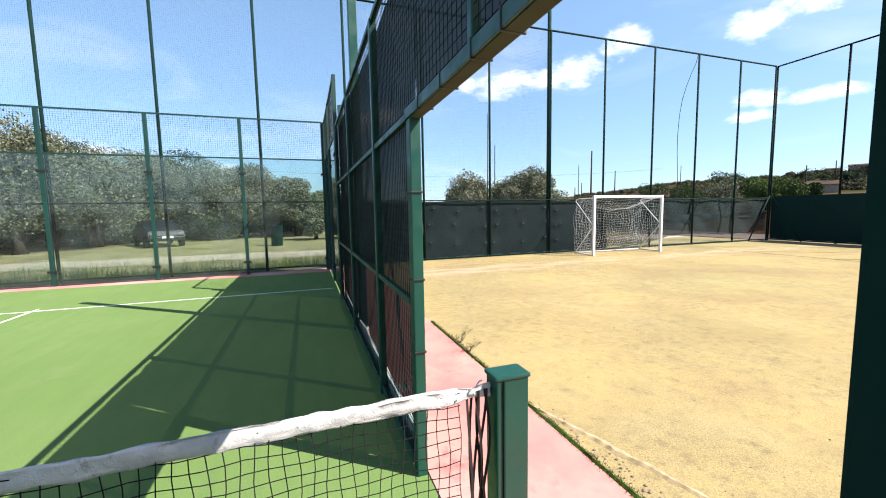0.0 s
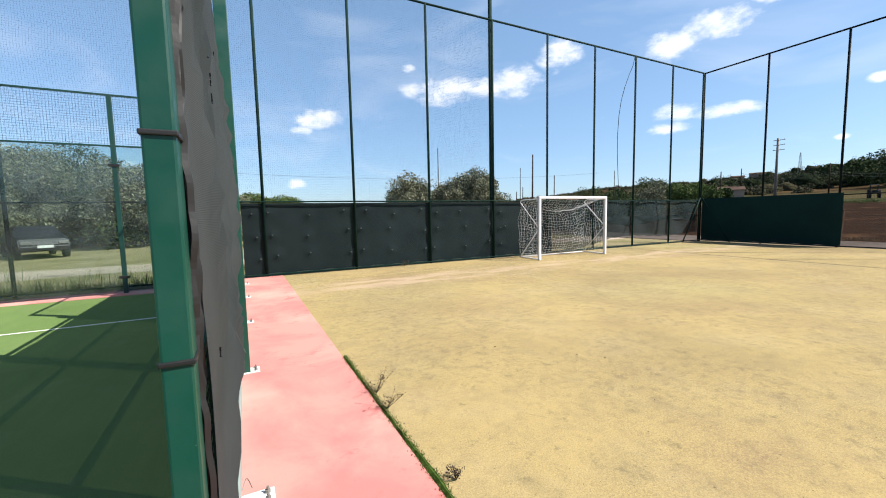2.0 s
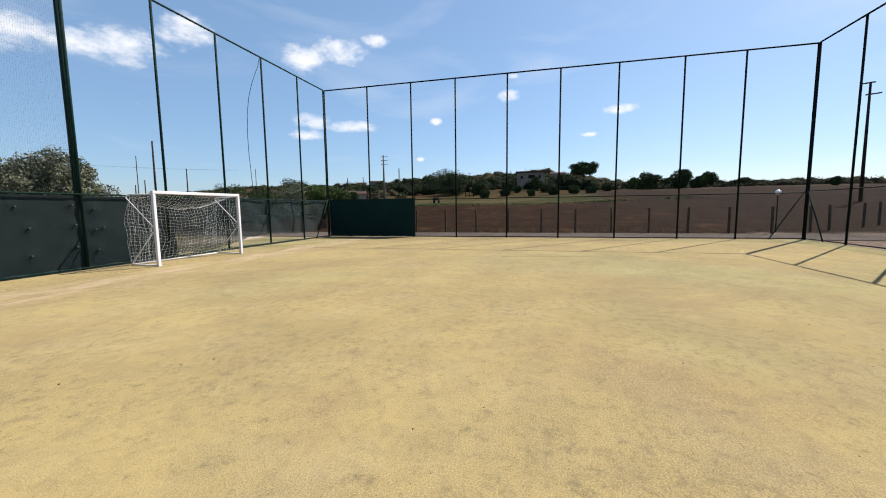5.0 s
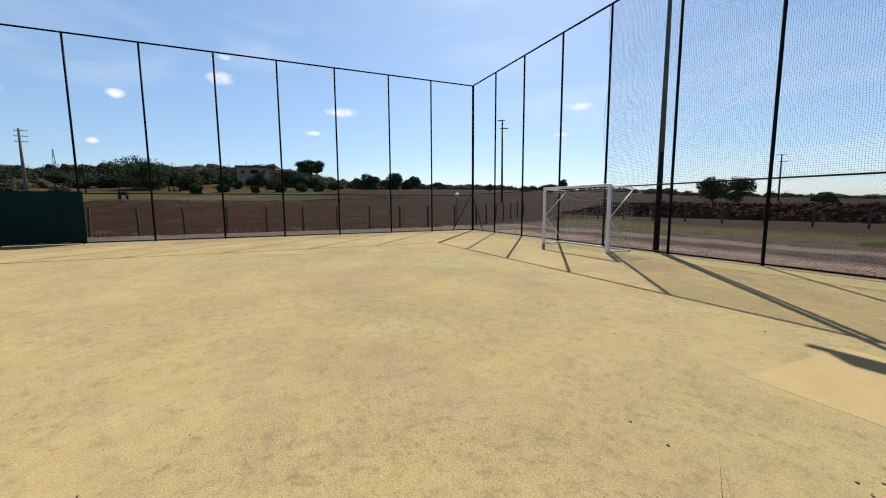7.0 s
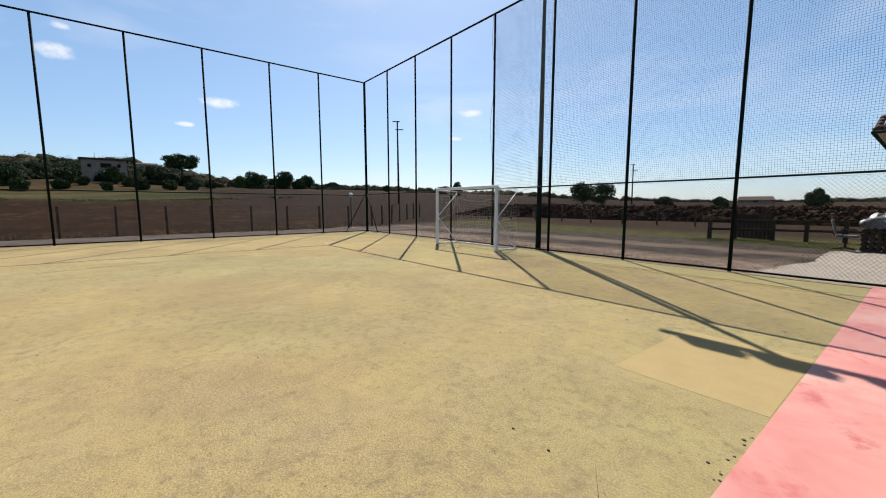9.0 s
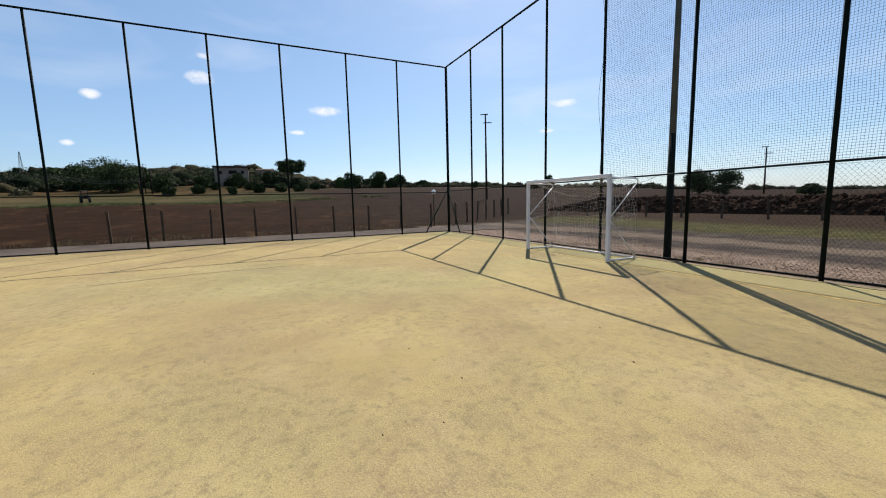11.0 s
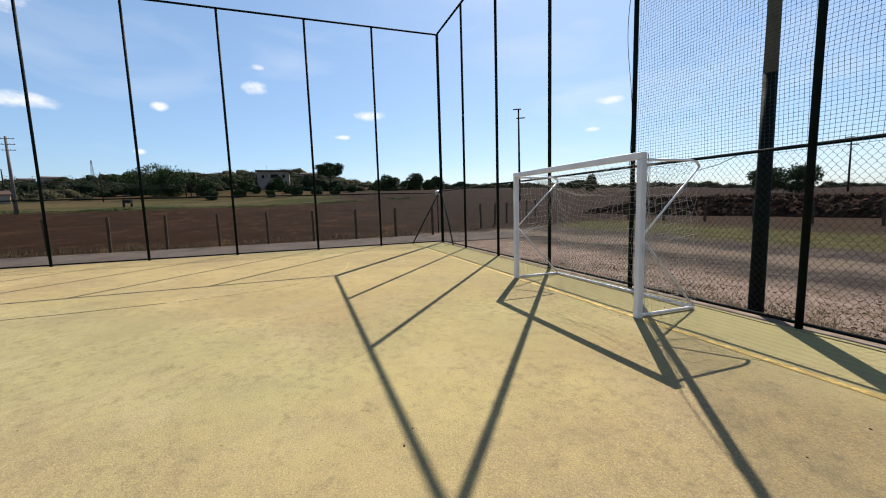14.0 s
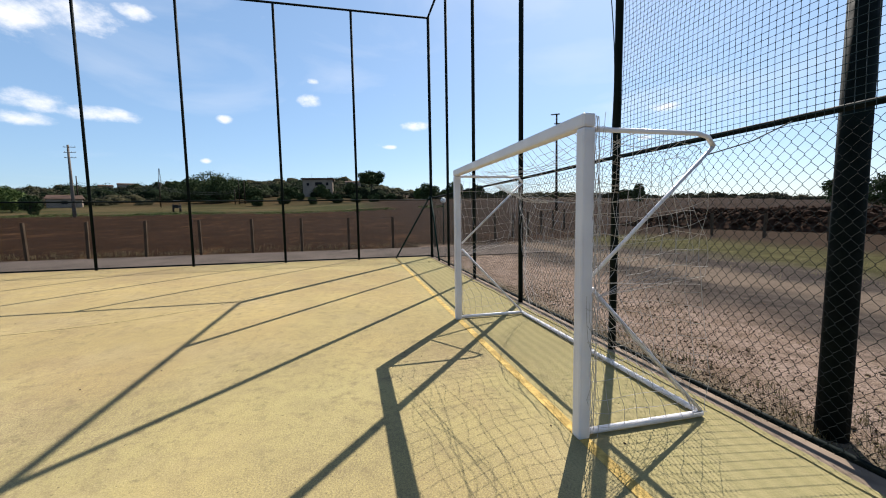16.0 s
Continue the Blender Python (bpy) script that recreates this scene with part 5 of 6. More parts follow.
def scrub():
    """Bushes on the hillsides, thicker towards the ridge."""
    r = np.random.RandomState(7)
    pts, lumps, k = [], [], 0
    while k < 4200:
        az, d = r.uniform(38, 178), r.uniform(150, 520)
        if az > 99 and d < 230 or az > 128 and r.rand() < 0.5 or (70 < az < 103 and d < 200):
            continue
        x, y = at_az(az, d)
        if noise.noise((x * 0.012, y * 0.012, 1)) < (-0.12 if d < 330 else -0.4) and d < 400:
            continue
        w = r.uniform(1.0, 2.9) * (1 + d / 500)
        if az > 110:
            w *= 0.6
        w *= float(np.clip(r.lognormal(-0.15, 0.45), 0.35, 2.0))
        if az < 70:
            w *= 0.62
        u = r.normal(size=(80, 3))
        u /= np.linalg.norm(u, axis=1)[:, None]
        u[:, 2] = abs(u[:, 2])
        hh = w * r.uniform(0.6, 1.0)
        pts.append(np.array((x, y, land_z(x, y))) + u * r.uniform(0.72, 1.08, 80)[:, None] * (w, w, hh))
        lumps.append((x, y, land_z(x, y), w * 0.80, hh * 0.80))
        k += 1
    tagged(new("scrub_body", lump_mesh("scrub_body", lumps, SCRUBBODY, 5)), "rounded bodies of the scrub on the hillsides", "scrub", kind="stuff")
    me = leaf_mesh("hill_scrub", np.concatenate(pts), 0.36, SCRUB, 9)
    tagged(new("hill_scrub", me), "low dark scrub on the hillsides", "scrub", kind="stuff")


scrub()


def hill_wood():
    """Dark woods on the hill, in lumps of very different size, with gaps."""
    r = np.random.RandomState(27)
    for name, mat, label, total in (("hill_wood", HILLOAK, "dark woods on the hill", 900), ("hill_shrubs", SCRUB, "brown-green shrubs between the woods", 1500)):
        pts, lumps, k = [], [], 0
        while k < total:
            az, d = r.uniform(58, 114), r.uniform(190, 470)
            if az > 97 and not 225 < d < 300:
                continue
            x, y = at_az(az, d)
            w = float(np.clip(r.lognormal(0.85, 0.5), 1.0, 6.0)) * (1.0 if az < 97 else 0.6)
            if name == "hill_wood":
                if noise.noise((x * 0.012, y * 0.012, 6)) < (0.02 if az > 69 else 0.15) or az < 68 and r.rand() < 0.7:
                    continue
            else:
                w *= 0.6
            n = int(90 + 60 * w)
            u = r.normal(size=(n, 3))
            u /= np.linalg.norm(u, axis=1)[:, None]
            u[:, 2] = abs(u[:, 2])
            lump = 1 + 0.28 * np.sin(u[:, 0:1] * 5 + k) * np.cos(u[:, 1:2] * 4 + k)
            hh = w * r.uniform(0.6, 1.05)
            pts.append(np.array((x, y, land_z(x, y) + w * 0.1)) + u * lump * r.uniform(0.76, 1.05, n)[:, None] * (w, w, hh))
            lumps.append((x, y, land_z(x, y) + w * 0.1, w * 0.84, hh * 0.84))
            k += 1
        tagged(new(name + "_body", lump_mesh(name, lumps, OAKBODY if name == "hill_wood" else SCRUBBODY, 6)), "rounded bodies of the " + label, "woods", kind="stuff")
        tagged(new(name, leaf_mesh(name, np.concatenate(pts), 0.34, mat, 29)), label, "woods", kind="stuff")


hill_wood()


def crop_rows():
    r = np.random.RandomState(17)
    pts = []
    for y in np.arange(-24, 42, 0.3):
        for k in range(3):
            if noise.noise((y * 0.15, k * 3, 0)) < -0.15:
                continue
            x = 74 + 2.2 * k + 0.18 * (y + 14) * 0.3 + r.normal() * 0.5
            c = np.array((x, y + r.normal() * 0.2, land_z(x, y) + 0.12))
            pts.append(c + r.normal(size=(6, 3)) * (0.4, 0.3, 0.07))
    tagged(new("crop_rows", leaf_mesh("crop_rows", np.concatenate(pts), 0.13, BRIGHT, 18)), "low green crop rows across the field", "crops", kind="stuff")


crop_rows()


def tufts(name, places, mat, label, h=0.1, blades=14, spread=0.05, seed=1, category="grass", z=None, wide=0.012):
    r = np.random.RandomState(seed)
    v, f = [], []
    for x, y, s in places:
        g = land_z(x, y) if z is None else z
        for _ in range(blades):
            bx, by = x + r.normal() * spread * s, y + r.normal() * spread * s
            a, L, w = r.uniform(0, 6.28), h * s * r.uniform(0.5, 1.3), 0.0012 + wide * h * s
            lean = r.uniform(0.1, 0.7) * L
            dx, dy = math.cos(a), math.sin(a)
            k = len(v)
            v += [(bx - dy * w, by + dx * w, g), (bx + dy * w, by - dx * w, g), (bx + dx * lean, by + dy * lean, g + L)]
            f.append((k, k + 1, k + 2))
    me = bpy.data.meshes.new(name)
    me.from_pydata(v, [], f)
    me.materials.append(mat)
    return tagged(new(name, me), label, category, kind="stuff")


r = np.random.RandomState(3)
bm, prev = bmesh.new(), None
for y in np.arange(-1.7, 5.26, 0.04):
    w = (0.026 if y > 3.4 else 0.040) + 0.020 * noise.noise((0, y * 2.5, 0)) + 0.012 * noise.noise((0, y * 9, 4))
    ring = [bm.verts.new((P_X - 0.006, y, 0.006)), bm.verts.new((P_X + w * 0.4, y, 0.022 + 0.008 * noise.noise((1, y * 9, 0)))), bm.verts.new((P_X + w, y, 0.002))]
    if prev:
        for k in range(2):
            bm.faces.new((prev[k], prev[k + 1], ring[k + 1], ring[k]))
    prev = ring
whole("moss_bed", bm, MOSS, "bed of green moss in the seam", "moss", kind="stuff")
tufts("moss_strip", [(P_X + 0.020 + 0.011 * r.normal(), y, 1) for y in np.arange(-1.7, 5.24, 0.0032)], GRASS,
      "green moss and grass along the seam between path and turf", 0.013, 5, 0.012, 1, z=0.008, wide=0.11)


def dry_weed(x, y, size, seed):
    """A dead branching weed: thin forking stems with a few withered leaves."""
    rr = random.Random(seed)
    t = thing("dry_weed", (x, y, 0.0), "dead branching weed that grows from the seam of the path", "weed", "dry weeds")
    bm, tips = bmesh.new(), []
    for k in range(9):
        a, lean = rr.uniform(0, 6.28), rr.uniform(0.4, 1.3)
        p, d = Vector((0, 0, 0)), Vector((math.cos(a) * lean, math.sin(a) * lean, 1.0)).normalized()
        L = size * rr.uniform(0.5, 1.0)
        mid = p + d * L * 0.5
        end = mid + (d + Vector((rr.uniform(-0.4, 0.4), rr.uniform(-0.4, 0.4), rr.uniform(-0.2, 0.2)))) * L * 0.45
        tube(bm, [tuple(p), tuple(mid), tuple(end)], 0.0022, 4, r2=0.001)
        tips.append(end)
        for _ in range(3):
            q = p.lerp(end, rr.uniform(0.35, 0.9))
            e = q + Vector((rr.uniform(-1, 1), rr.uniform(-1, 1), rr.uniform(0, 0.9))) * L * 0.25
            tube(bm, [tuple(q), tuple(e)], 0.0013, 3, r2=0.0007)
            tips.append(e)
    part("stem", bm, BARK, t)
    pts = [tuple(e + Vector((rr.gauss(0, 0.008), rr.gauss(0, 0.008), rr.gauss(0, 0.008)))) for e in tips for _ in range(4)]
    ob = new("leaves", leaf_mesh("leaves", pts, 0.007, BARK, seed))
    ob.parent = t


dry_weed(1.74, 4.22, 0.24, 1)
dry_weed(1.72, 3.90, 0.20, 2)
dry_weed(1.80, 2.90, 0.09, 3)
dry_weed(5.10, 12.02, 0.30, 4)
tufts("pitch_weeds", [(1.74, 4.25, 0.6), (5.2, 11.95, 1.1), (5.0, 11.98, 0.8), (2.1, 11.9, 0.5), (1.78, -1.45, 1.2), (1.8, -1.1, 0.8), (19.0, -9.6, 0.5)],
      DRYGRASS, "thin dry weeds at the edge of the turf", 0.2, 12, 0.07, 2, z=0.0, wide=0.004)
tufts("verge_grass", [(x, S_Y - 0.25 + 0.16 * r.normal(), r.uniform(0.3, 1.1)) for x in r.uniform(1.7, 12, 260)], DRYGRASS, "dry grass and weeds along the foot of the south fence", 0.11, 9, 0.06, 3)
tufts("verge_grass", [(E_X + 0.35 + 0.15 * r.normal(), y, r.uniform(0.3, 1.2)) for y in list(r.uniform(-9, 7, 60)) + list(r.uniform(1, 3.5, 30))], DRYGRASS, "dry weeds along the lane", 0.14, 9, 0.08, 4)
tufts("verge_grass", [(x, 12.9 + 0.45 * r.normal() ** 2, r.uniform(0.5, 1.6)) for x in r.uniform(-12, 1, 420)], BRIGHT, "leafy weeds behind the padel court", 0.26, 12, 0.16, 5)
tufts("field_edge", [(25.6 + abs(r.normal()) * 0.9, y, r.uniform(0.4, 1.4)) for y in r.uniform(-14, 14, 420)], DRYGRASS, "dry stalks along the field edge", 0.2, 8, 0.15, 6)
tufts("lawn_tufts", [(x, y, r.uniform(0.4, 1.0)) for x, y in zip(r.uniform(2, 22, 500), r.uniform(-20, -16.0, 500))], DRYGRASS, "grass clumps on the band beyond the gravel", 0.1, 7, 0.12, 8)


def stones():
    rr, bm = random.Random(4), bmesh.new()
    for _ in range(1500):
        x, y = rr.uniform(3.0, 14), -10.25 - abs(rr.gauss(0, 1.6))
        if noise.noise((x * 1.1, y * 1.4, 8)) < rr.uniform(-0.5, 0.25):
            continue
        s = 0.006 + 0.028 * rr.random() ** 2.5
        m = Matrix.Translation((x, y, -0.055)) @ Matrix.Rotation(rr.random() * 3, 4, "Z") @ Matrix.Diagonal((s, s * 0.7, s * 0.5, 1))
        bmesh.ops.create_icosphere(bm, subdivisions=1, radius=1, matrix=m)
    whole("gravel_stones", bm, CONCRETE, "loose pale stones on the gravel", "stones", kind="stuff")


stones()


def litter():
    """Dry leaves, bark and chips on the ground beyond the south fence."""
    r = np.random.RandomState(51)
    for name, mat, n, size in (("dry_leaves", DRYGRASS, 3600, 0.011), ("pale_chips", CONCRETE, 4200, 0.011), ("bark_chips", BARK, 2600, 0.012)):
        pts = []
        while len(pts) < n:
            x, y = r.uniform(4.5, 15), -10.22 - abs(r.normal() * 1.1)
            if noise.noise((x * 0.9, y * 1.6, 3 if mat is BARK else 7)) > r.uniform(-0.35, 0.3):
                pts.append((x, y, -0.055 + r.uniform(0, 0.012)))
        tagged(new(name, leaf_mesh(name, pts, size, mat, 52)), "scattered " + name.replace("_", " ") + " on the gravel", "litter", kind="stuff")
    tufts("gravel_weeds", [(x, y, r.uniform(0.3, 1.0)) for x, y in ((8.6, -10.6), (9.05, -10.55), (9.5, -10.5), (8.2, -10.9), (9.9, -10.7), (7.6, -10.45), (10.6, -10.6), (11.5, -10.5), (9.3, -10.8), (8.9, -11.1))
                           for _ in range(5)], DRYGRASS, "dry weeds round the foot of the mast", 0.13, 16, 0.10, 53)


litter()

# ---- concrete posts of the field fences ----
cp_data = None
cps = [(25.35 + 0.0 * y, y, 1.45) for y in np.arange(12.6, -11.5, -1.98)] + [(25.4 + 1.2 * i, -12.0 - 1.55 * i, 1.45) for i in range(1, 8)]
cps += [(25.3 - 2.1 * i, -24.2 - 0.55 * i, 1.1) for i in range(0, 9)]
for i, (x, y, h) in enumerate(cps):
    z = land_z(x, y)
    ob = thing("field_post", (x, y, z), "weathered square concrete fence post at the field edge", "post", "field fence posts")
    rr = random.Random(i)
    ob.rotation_euler = (rr.uniform(-0.03, 0.03), rr.uniform(-0.03, 0.03), rr.uniform(-0.2, 0.2))
    if cp_data is None:
        cp_data = finish("shaft", box(bmesh.new(), (-0.05, -0.05, -0.3), (0.05, 0.05, 1.45), 0.012), CONCRETE)
    s = new("shaft", cp_data)
    s.parent, s.scale = ob, (1, 1, h / 1.45)
fw = [[(25.35, y, z + 0.01 * math.sin(y * 2)) for y in np.arange(12.6, -11.5, -0.66)] for z in (0.35, 0.75, 1.1, 1.35)]
strands("field_wire", fw, 0.003, WIRE, None, "thin wires between the field posts")

# ---- dug earth bank beyond the gravel ----


def bank():
    rr = np.random.RandomState(11)
    v, f = [], []
    na, nb = 300, 22
    for i in range(na + 1):
        s = i / na
        x, y = 34.0 - 42 * s, -27.5 - 9.5 * s + 1.0 * math.sin(s * 9)
        for j in range(nb + 1):
            q = j / nb
            hgt = 1.15 * math.sin(math.pi * q) ** 0.7 * min(1, 8 * s + 0.1) * (0.75 + 0.35 * noise.noise((s * 14, q * 2, 0)))
            hgt += (0.30 * noise.noise((s * 60, q * 9, 2)) + 0.22 * noise.noise((s * 150, q * 16, 4))) * math.sin(math.pi * q)
            px_, py_ = x + 0.4 * noise.noise((s * 30, q * 3, 5)), y - 4.5 * q + 0.4 * noise.noise((s * 40, q * 5, 7))
            v.append((px_, py_, land_z(px_, py_) - 0.05 + max(0, hgt)))
    for i in range(na):
        for j in range(nb):
            k = i * (nb + 1) + j
            f.append((k, k + 1, k + nb + 2, k + nb + 1))
    me = bpy.data.meshes.new("earth_bank")
    me.from_pydata(v, [], f)
    me.materials.append(EARTH)
    tagged(new("earth_bank", me), "long bank of dark clods of dug earth", "earth bank", kind="structure")


bank()


def clods():
    rr, bm = random.Random(12), bmesh.new()
    for _ in range(2600):
        s, q = rr.random(), rr.random()
        x, y = 34.0 - 42 * s, -27.5 - 9.5 * s + 1.0 * math.sin(s * 9) - 4.5 * q * 0.7
        z = land_z(x, y) + 1.1 * math.sin(math.pi * min(1, q * 0.7)) ** 0.7 * min(1, 8 * s + 0.1)
        k = 0.05 + 0.17 * rr.random() ** 3
        m = Matrix.Translation((x, y, z)) @ Matrix.Rotation(rr.random() * 6, 4, (rr.random(), rr.random(), 1)) @ Matrix.Diagonal((k * rr.uniform(0.8, 1.5), k, k * rr.uniform(0.6, 1.0), 1))
        bmesh.ops.create_icosphere(bm, subdivisions=1, radius=1, matrix=m)
    for v in bm.verts:
        v.co += noise.noise_vector(v.co * 7) * 0.09
    whole("earth_clods", bm, EARTH, "dark clods of dug earth on the bank", "clods", kind="stuff")


clods()

# ---- poles and wires ----


def pole_with_arms(at, h, r, label, arms=3, mat=CONCRETE, foot=None):
    x, y = at
    p = thing("utility_pole", (x, y, land_z(x, y) if foot is None else foot), label, "utility pole", "utility poles")
    part("shaft", tube(bmesh.new(), [(0, 0, -0.5), (0, 0, h)], r, 10, r2=r * 0.55), mat, p, smooth=True)
    for k in range(arms):
        z = h - 0.35 - k * 0.75
        a = part("cross_arm", box(bmesh.new(), (-0.10, -0.95, z), (0.02, 0.55, z + 0.07), 0.01), STEEL, p)
        for u in (-0.85, -0.4, 0.45):
            part("insulator", tube(bmesh.new(), [(-0.04, u, z + 0.07), (-0.04, u, z + 0.2)], 0.035, 6), PLASTIC, a)
    return p


def slender(at, top, r, label, mat=WOOD, hook=False):
    x, y = at
    g = land_z(x, y)
    p = thing("pole", (x, y, g), label, "pole", "far poles")
    h = top - g
    part("shaft", tube(bmesh.new(), [(0, 0, -0.3), (0.1, 0.05, h)], r, 8, r2=r * 0.6), mat, p, smooth=True)
    if hook:
        p.rotation_euler[2] = math.atan2(y, x) + math.pi / 2
        part("head", box(bmesh.new(), (-0.95, -0.10, h - 1.5), (0.45, 0.10, h - 1.35), 0.01), STEEL, p)
        part("bracket", box(bmesh.new(), (-0.35, -0.10, h - 0.10), (0.95, 0.10, h + 0.05), 0.01), STEEL, p)
    return p


pole_with_arms((75.45, 31.97), 10.4, 0.24, "pale concrete power pole with three arms in the field", mat=TIMBER)
slender((62.41, -38.32), 16.3, 0.20, "tall thin pole with a bracket head beyond the field", WOOD, True)
slender((49.11, -99.1), 11.5, 0.18, "thin pole with a bracket head by the earth bank", WOOD, True)
for az, d, top in ((42.6, 60, 5.4), (38.5, 100, 6.4), (37.6, 90, 4.8), (62.0, 65, 5.0), (49.0, 110, 5.6), (71.5, 140, 11.0), (80.0, 150, 12.0), (78.9, 150, 9.0), (64.2, 150, 12.0), (26.2, 55, 9.2)):
    slender(at_az(az, d), top + 1.5, 0.0011 * d + 0.03, "thin dark pole beyond the fence", WOOD)
pole_with_arms(at_az(79.4, 150), 9.0, 0.15, "small power pole below the wood", 2, WOOD)
def wires(p, q, sag, n, gap):
    (x0, y0), (x1, y1) = at_az(*p[:2]), at_az(*q[:2])
    out = []
    for k in range(n):
        out.append([(x0 + (x1 - x0) * t, y0 + (y1 - y0) * t, p[2] + (q[2] - p[2]) * t - 4 * sag * t * (1 - t) - gap * k) for t in np.linspace(0, 1, 20)])
    return out


strands("power_line", wires((79.4, 150, 10.6), (71.5, 140, 10.6), 1.4, 2, 0.6) + wires((71.5, 140, 10.6), (64.2, 150, 12.0), 1.4, 2, 0.6), 0.03, BLACK, None, "sagging power line below the wood")
strands("overhead_cable", [[(-6 + 40 * t, 34 - 4 * t, 5.2 + 0.3 * t - 3.0 * t * (1 - t)) for t in np.linspace(0, 1, 24)]], 0.008, BLACK, None, "thin cable behind the courts")
slender(at_az(24.3, 24), 7.6, 0.035, "slim leaning pole among the olives", WOOD)
slender(at_az(39.4, 40), 7.2, 0.10, "thick dark pole behind the north fence", WOOD)
slender(at_az(37.8, 46), 6.6, 0.05, "thin dark pole beyond the fence", WOOD)
slender(at_az(50.2, 50), 6.2, 0.05, "thin dark pole beyond the fence", WOOD)
strands("loose_cable", [[(15.66, N_Y + 0.03, 7.86), (15.55, N_Y + 0.03, 7.5), (15.3, N_Y + 0.03, 7.05), (15.1, N_Y + 0.04, 6.6), (14.9, N_Y + 0.04, 6.05), (14.77, N_Y + 0.04, 5.4), (14.71, N_Y + 0.04, 4.6), (14.72, N_Y + 0.04, 3.9), (14.79, N_Y + 0.04, 2.9), (14.87, N_Y + 0.04, 2.0)]], 0.012, NETTING, None, "loose cable that hangs from the north fence")


def lattice_mast(az, d, top):
    x, y = at_az(az, d)
    g = land_z(x, y)
    t = thing("lattice_mast", (x, y, g), "thin steel lattice mast on the ridge", "mast", "ridge masts")
    h, bm = top - g, bmesh.new()
    for sx, sy in ((-1, -1), (1, -1), (1, 1), (-1, 1)):
        tube(bm, [(sx * 1.0, sy * 1.0, -1), (sx * 0.15, sy * 0.15, h)], 0.09, 4)
    part("leg_frame", bm, STEEL, t)
    bm = bmesh.new()
    for k in range(9):
        z0, z1 = h * k / 9, h * (k + 1) / 9
        w0, w1 = 1 - 0.85 * k / 9, 1 - 0.85 * (k + 1) / 9
        tube(bm, [(-w0, -w0, z0), (w1, -w1, z1)], 0.06, 4)
        tube(bm, [(w0, -w0, z0), (-w1, -w1, z1)], 0.06, 4)
    part("bracing", bm, STEEL, t)


def tractor(az, d):
    x, y = at_az(az, d)
    t = thing("tractor", (x, y, land_z(x, y)), "small dark tractor standing at the edge of the field", "tractor")
    t.rotation_euler[2] = radians(200)
    part("hood", box(bmesh.new(), (0.1, -0.35, 0.7), (1.6, 0.35, 1.35), 0.08), RUBBER, t)
    part("cab", box(bmesh.new(), (-0.9, -0.5, 0.8), (0.1, 0.5, 1.2), 0.05), RUBBER, t)
    for sx in (-0.85, 0.05):
        for sy in (-0.45, 0.45):
            part("roof_post", tube(bmesh.new(), [(sx, sy, 1.2), (sx, sy, 2.2)], 0.04, 6), RUBBER, t)
    part("roof", box(bmesh.new(), (-1.0, -0.6, 2.2), (0.2, 0.6, 2.3), 0.03), STEEL, t)
    for wx, wr, wy in ((-0.5, 0.75, 0.62), (1.2, 0.45, 0.55)):
        for s in (-1, 1):
            w = part("wheel", tube(bmesh.new(), [(wx, s * wy - 0.14, wr), (wx, s * wy + 0.14, wr)], wr, 16), RUBBER, t)
            part("rim", tube(bmesh.new(), [(wx, s * wy - 0.16, wr), (wx, s * wy + 0.16, wr)], wr * 0.45, 12), ROOFTILE, w)


tractor(74.6, 100)

# garden lamp by the lane
gl = thing("globe_lamp", (26.3, -11.8, land_z(26.3, -11.8)), "thin post lamp with a white globe beyond the fence", "lamp")
part("shaft", tube(bmesh.new(), [(0, 0, 0), (0, 0, 2.1)], 0.03, 8), DARKGREEN, gl, smooth=True)
bm = bmesh.new()
bmesh.ops.create_uvsphere(bm, u_segments=16, v_segments=10, radius=0.14, matrix=Matrix.Translation((0, 0, 2.2)))
part("globe", bm, LAMPGLASS, gl, "white opal globe", True)

# ---- buildings ----


def far_house():
    x, y = 198.0, 6.5
    z = 11.3
    h = thing("farmhouse", (x, y, z), "two-storey pale farmhouse with a flat tiled roof on the hill", "house")
    part("wall", box(bmesh.new(), (-5, -6.2, -3), (5, 6.6, 6.6)), FARWALL, h)
    part("roof", box(bmesh.new(), (-5.7, -6.9, 6.6), (5.7, 7.3, 7.2), 0.1), ROOFTILE, h)
    part("annex", box(bmesh.new(), (-6.5, 2.0, -3), (-5.0, 6.4, 3.6)), FARWALL, h)
    for yy, zz, w, hh in ((-4.6, 1.6, 1.0, 1.5), (-2.2, 1.6, 1.0, 1.5), (0.2, 1.6, 0.8, 1.2), (-0.2, 4.6, 3.0, 1.5), (-3.9, 4.6, 1.0, 1.3), (4.4, 4.4, 1.0, 1.2)):
        part("window", box(bmesh.new(), (-5.16 - (1.5 if yy > 2 and zz < 3 else 0), yy - w / 2, zz - hh / 2), (-4.9, yy + w / 2, zz + hh / 2)), DARKWIN, h)
    part("aerial", tube(bmesh.new(), [(0, 3.0, 7.2), (0, 3.0, 9.6)], 0.06, 6), STEEL, h)


far_house()


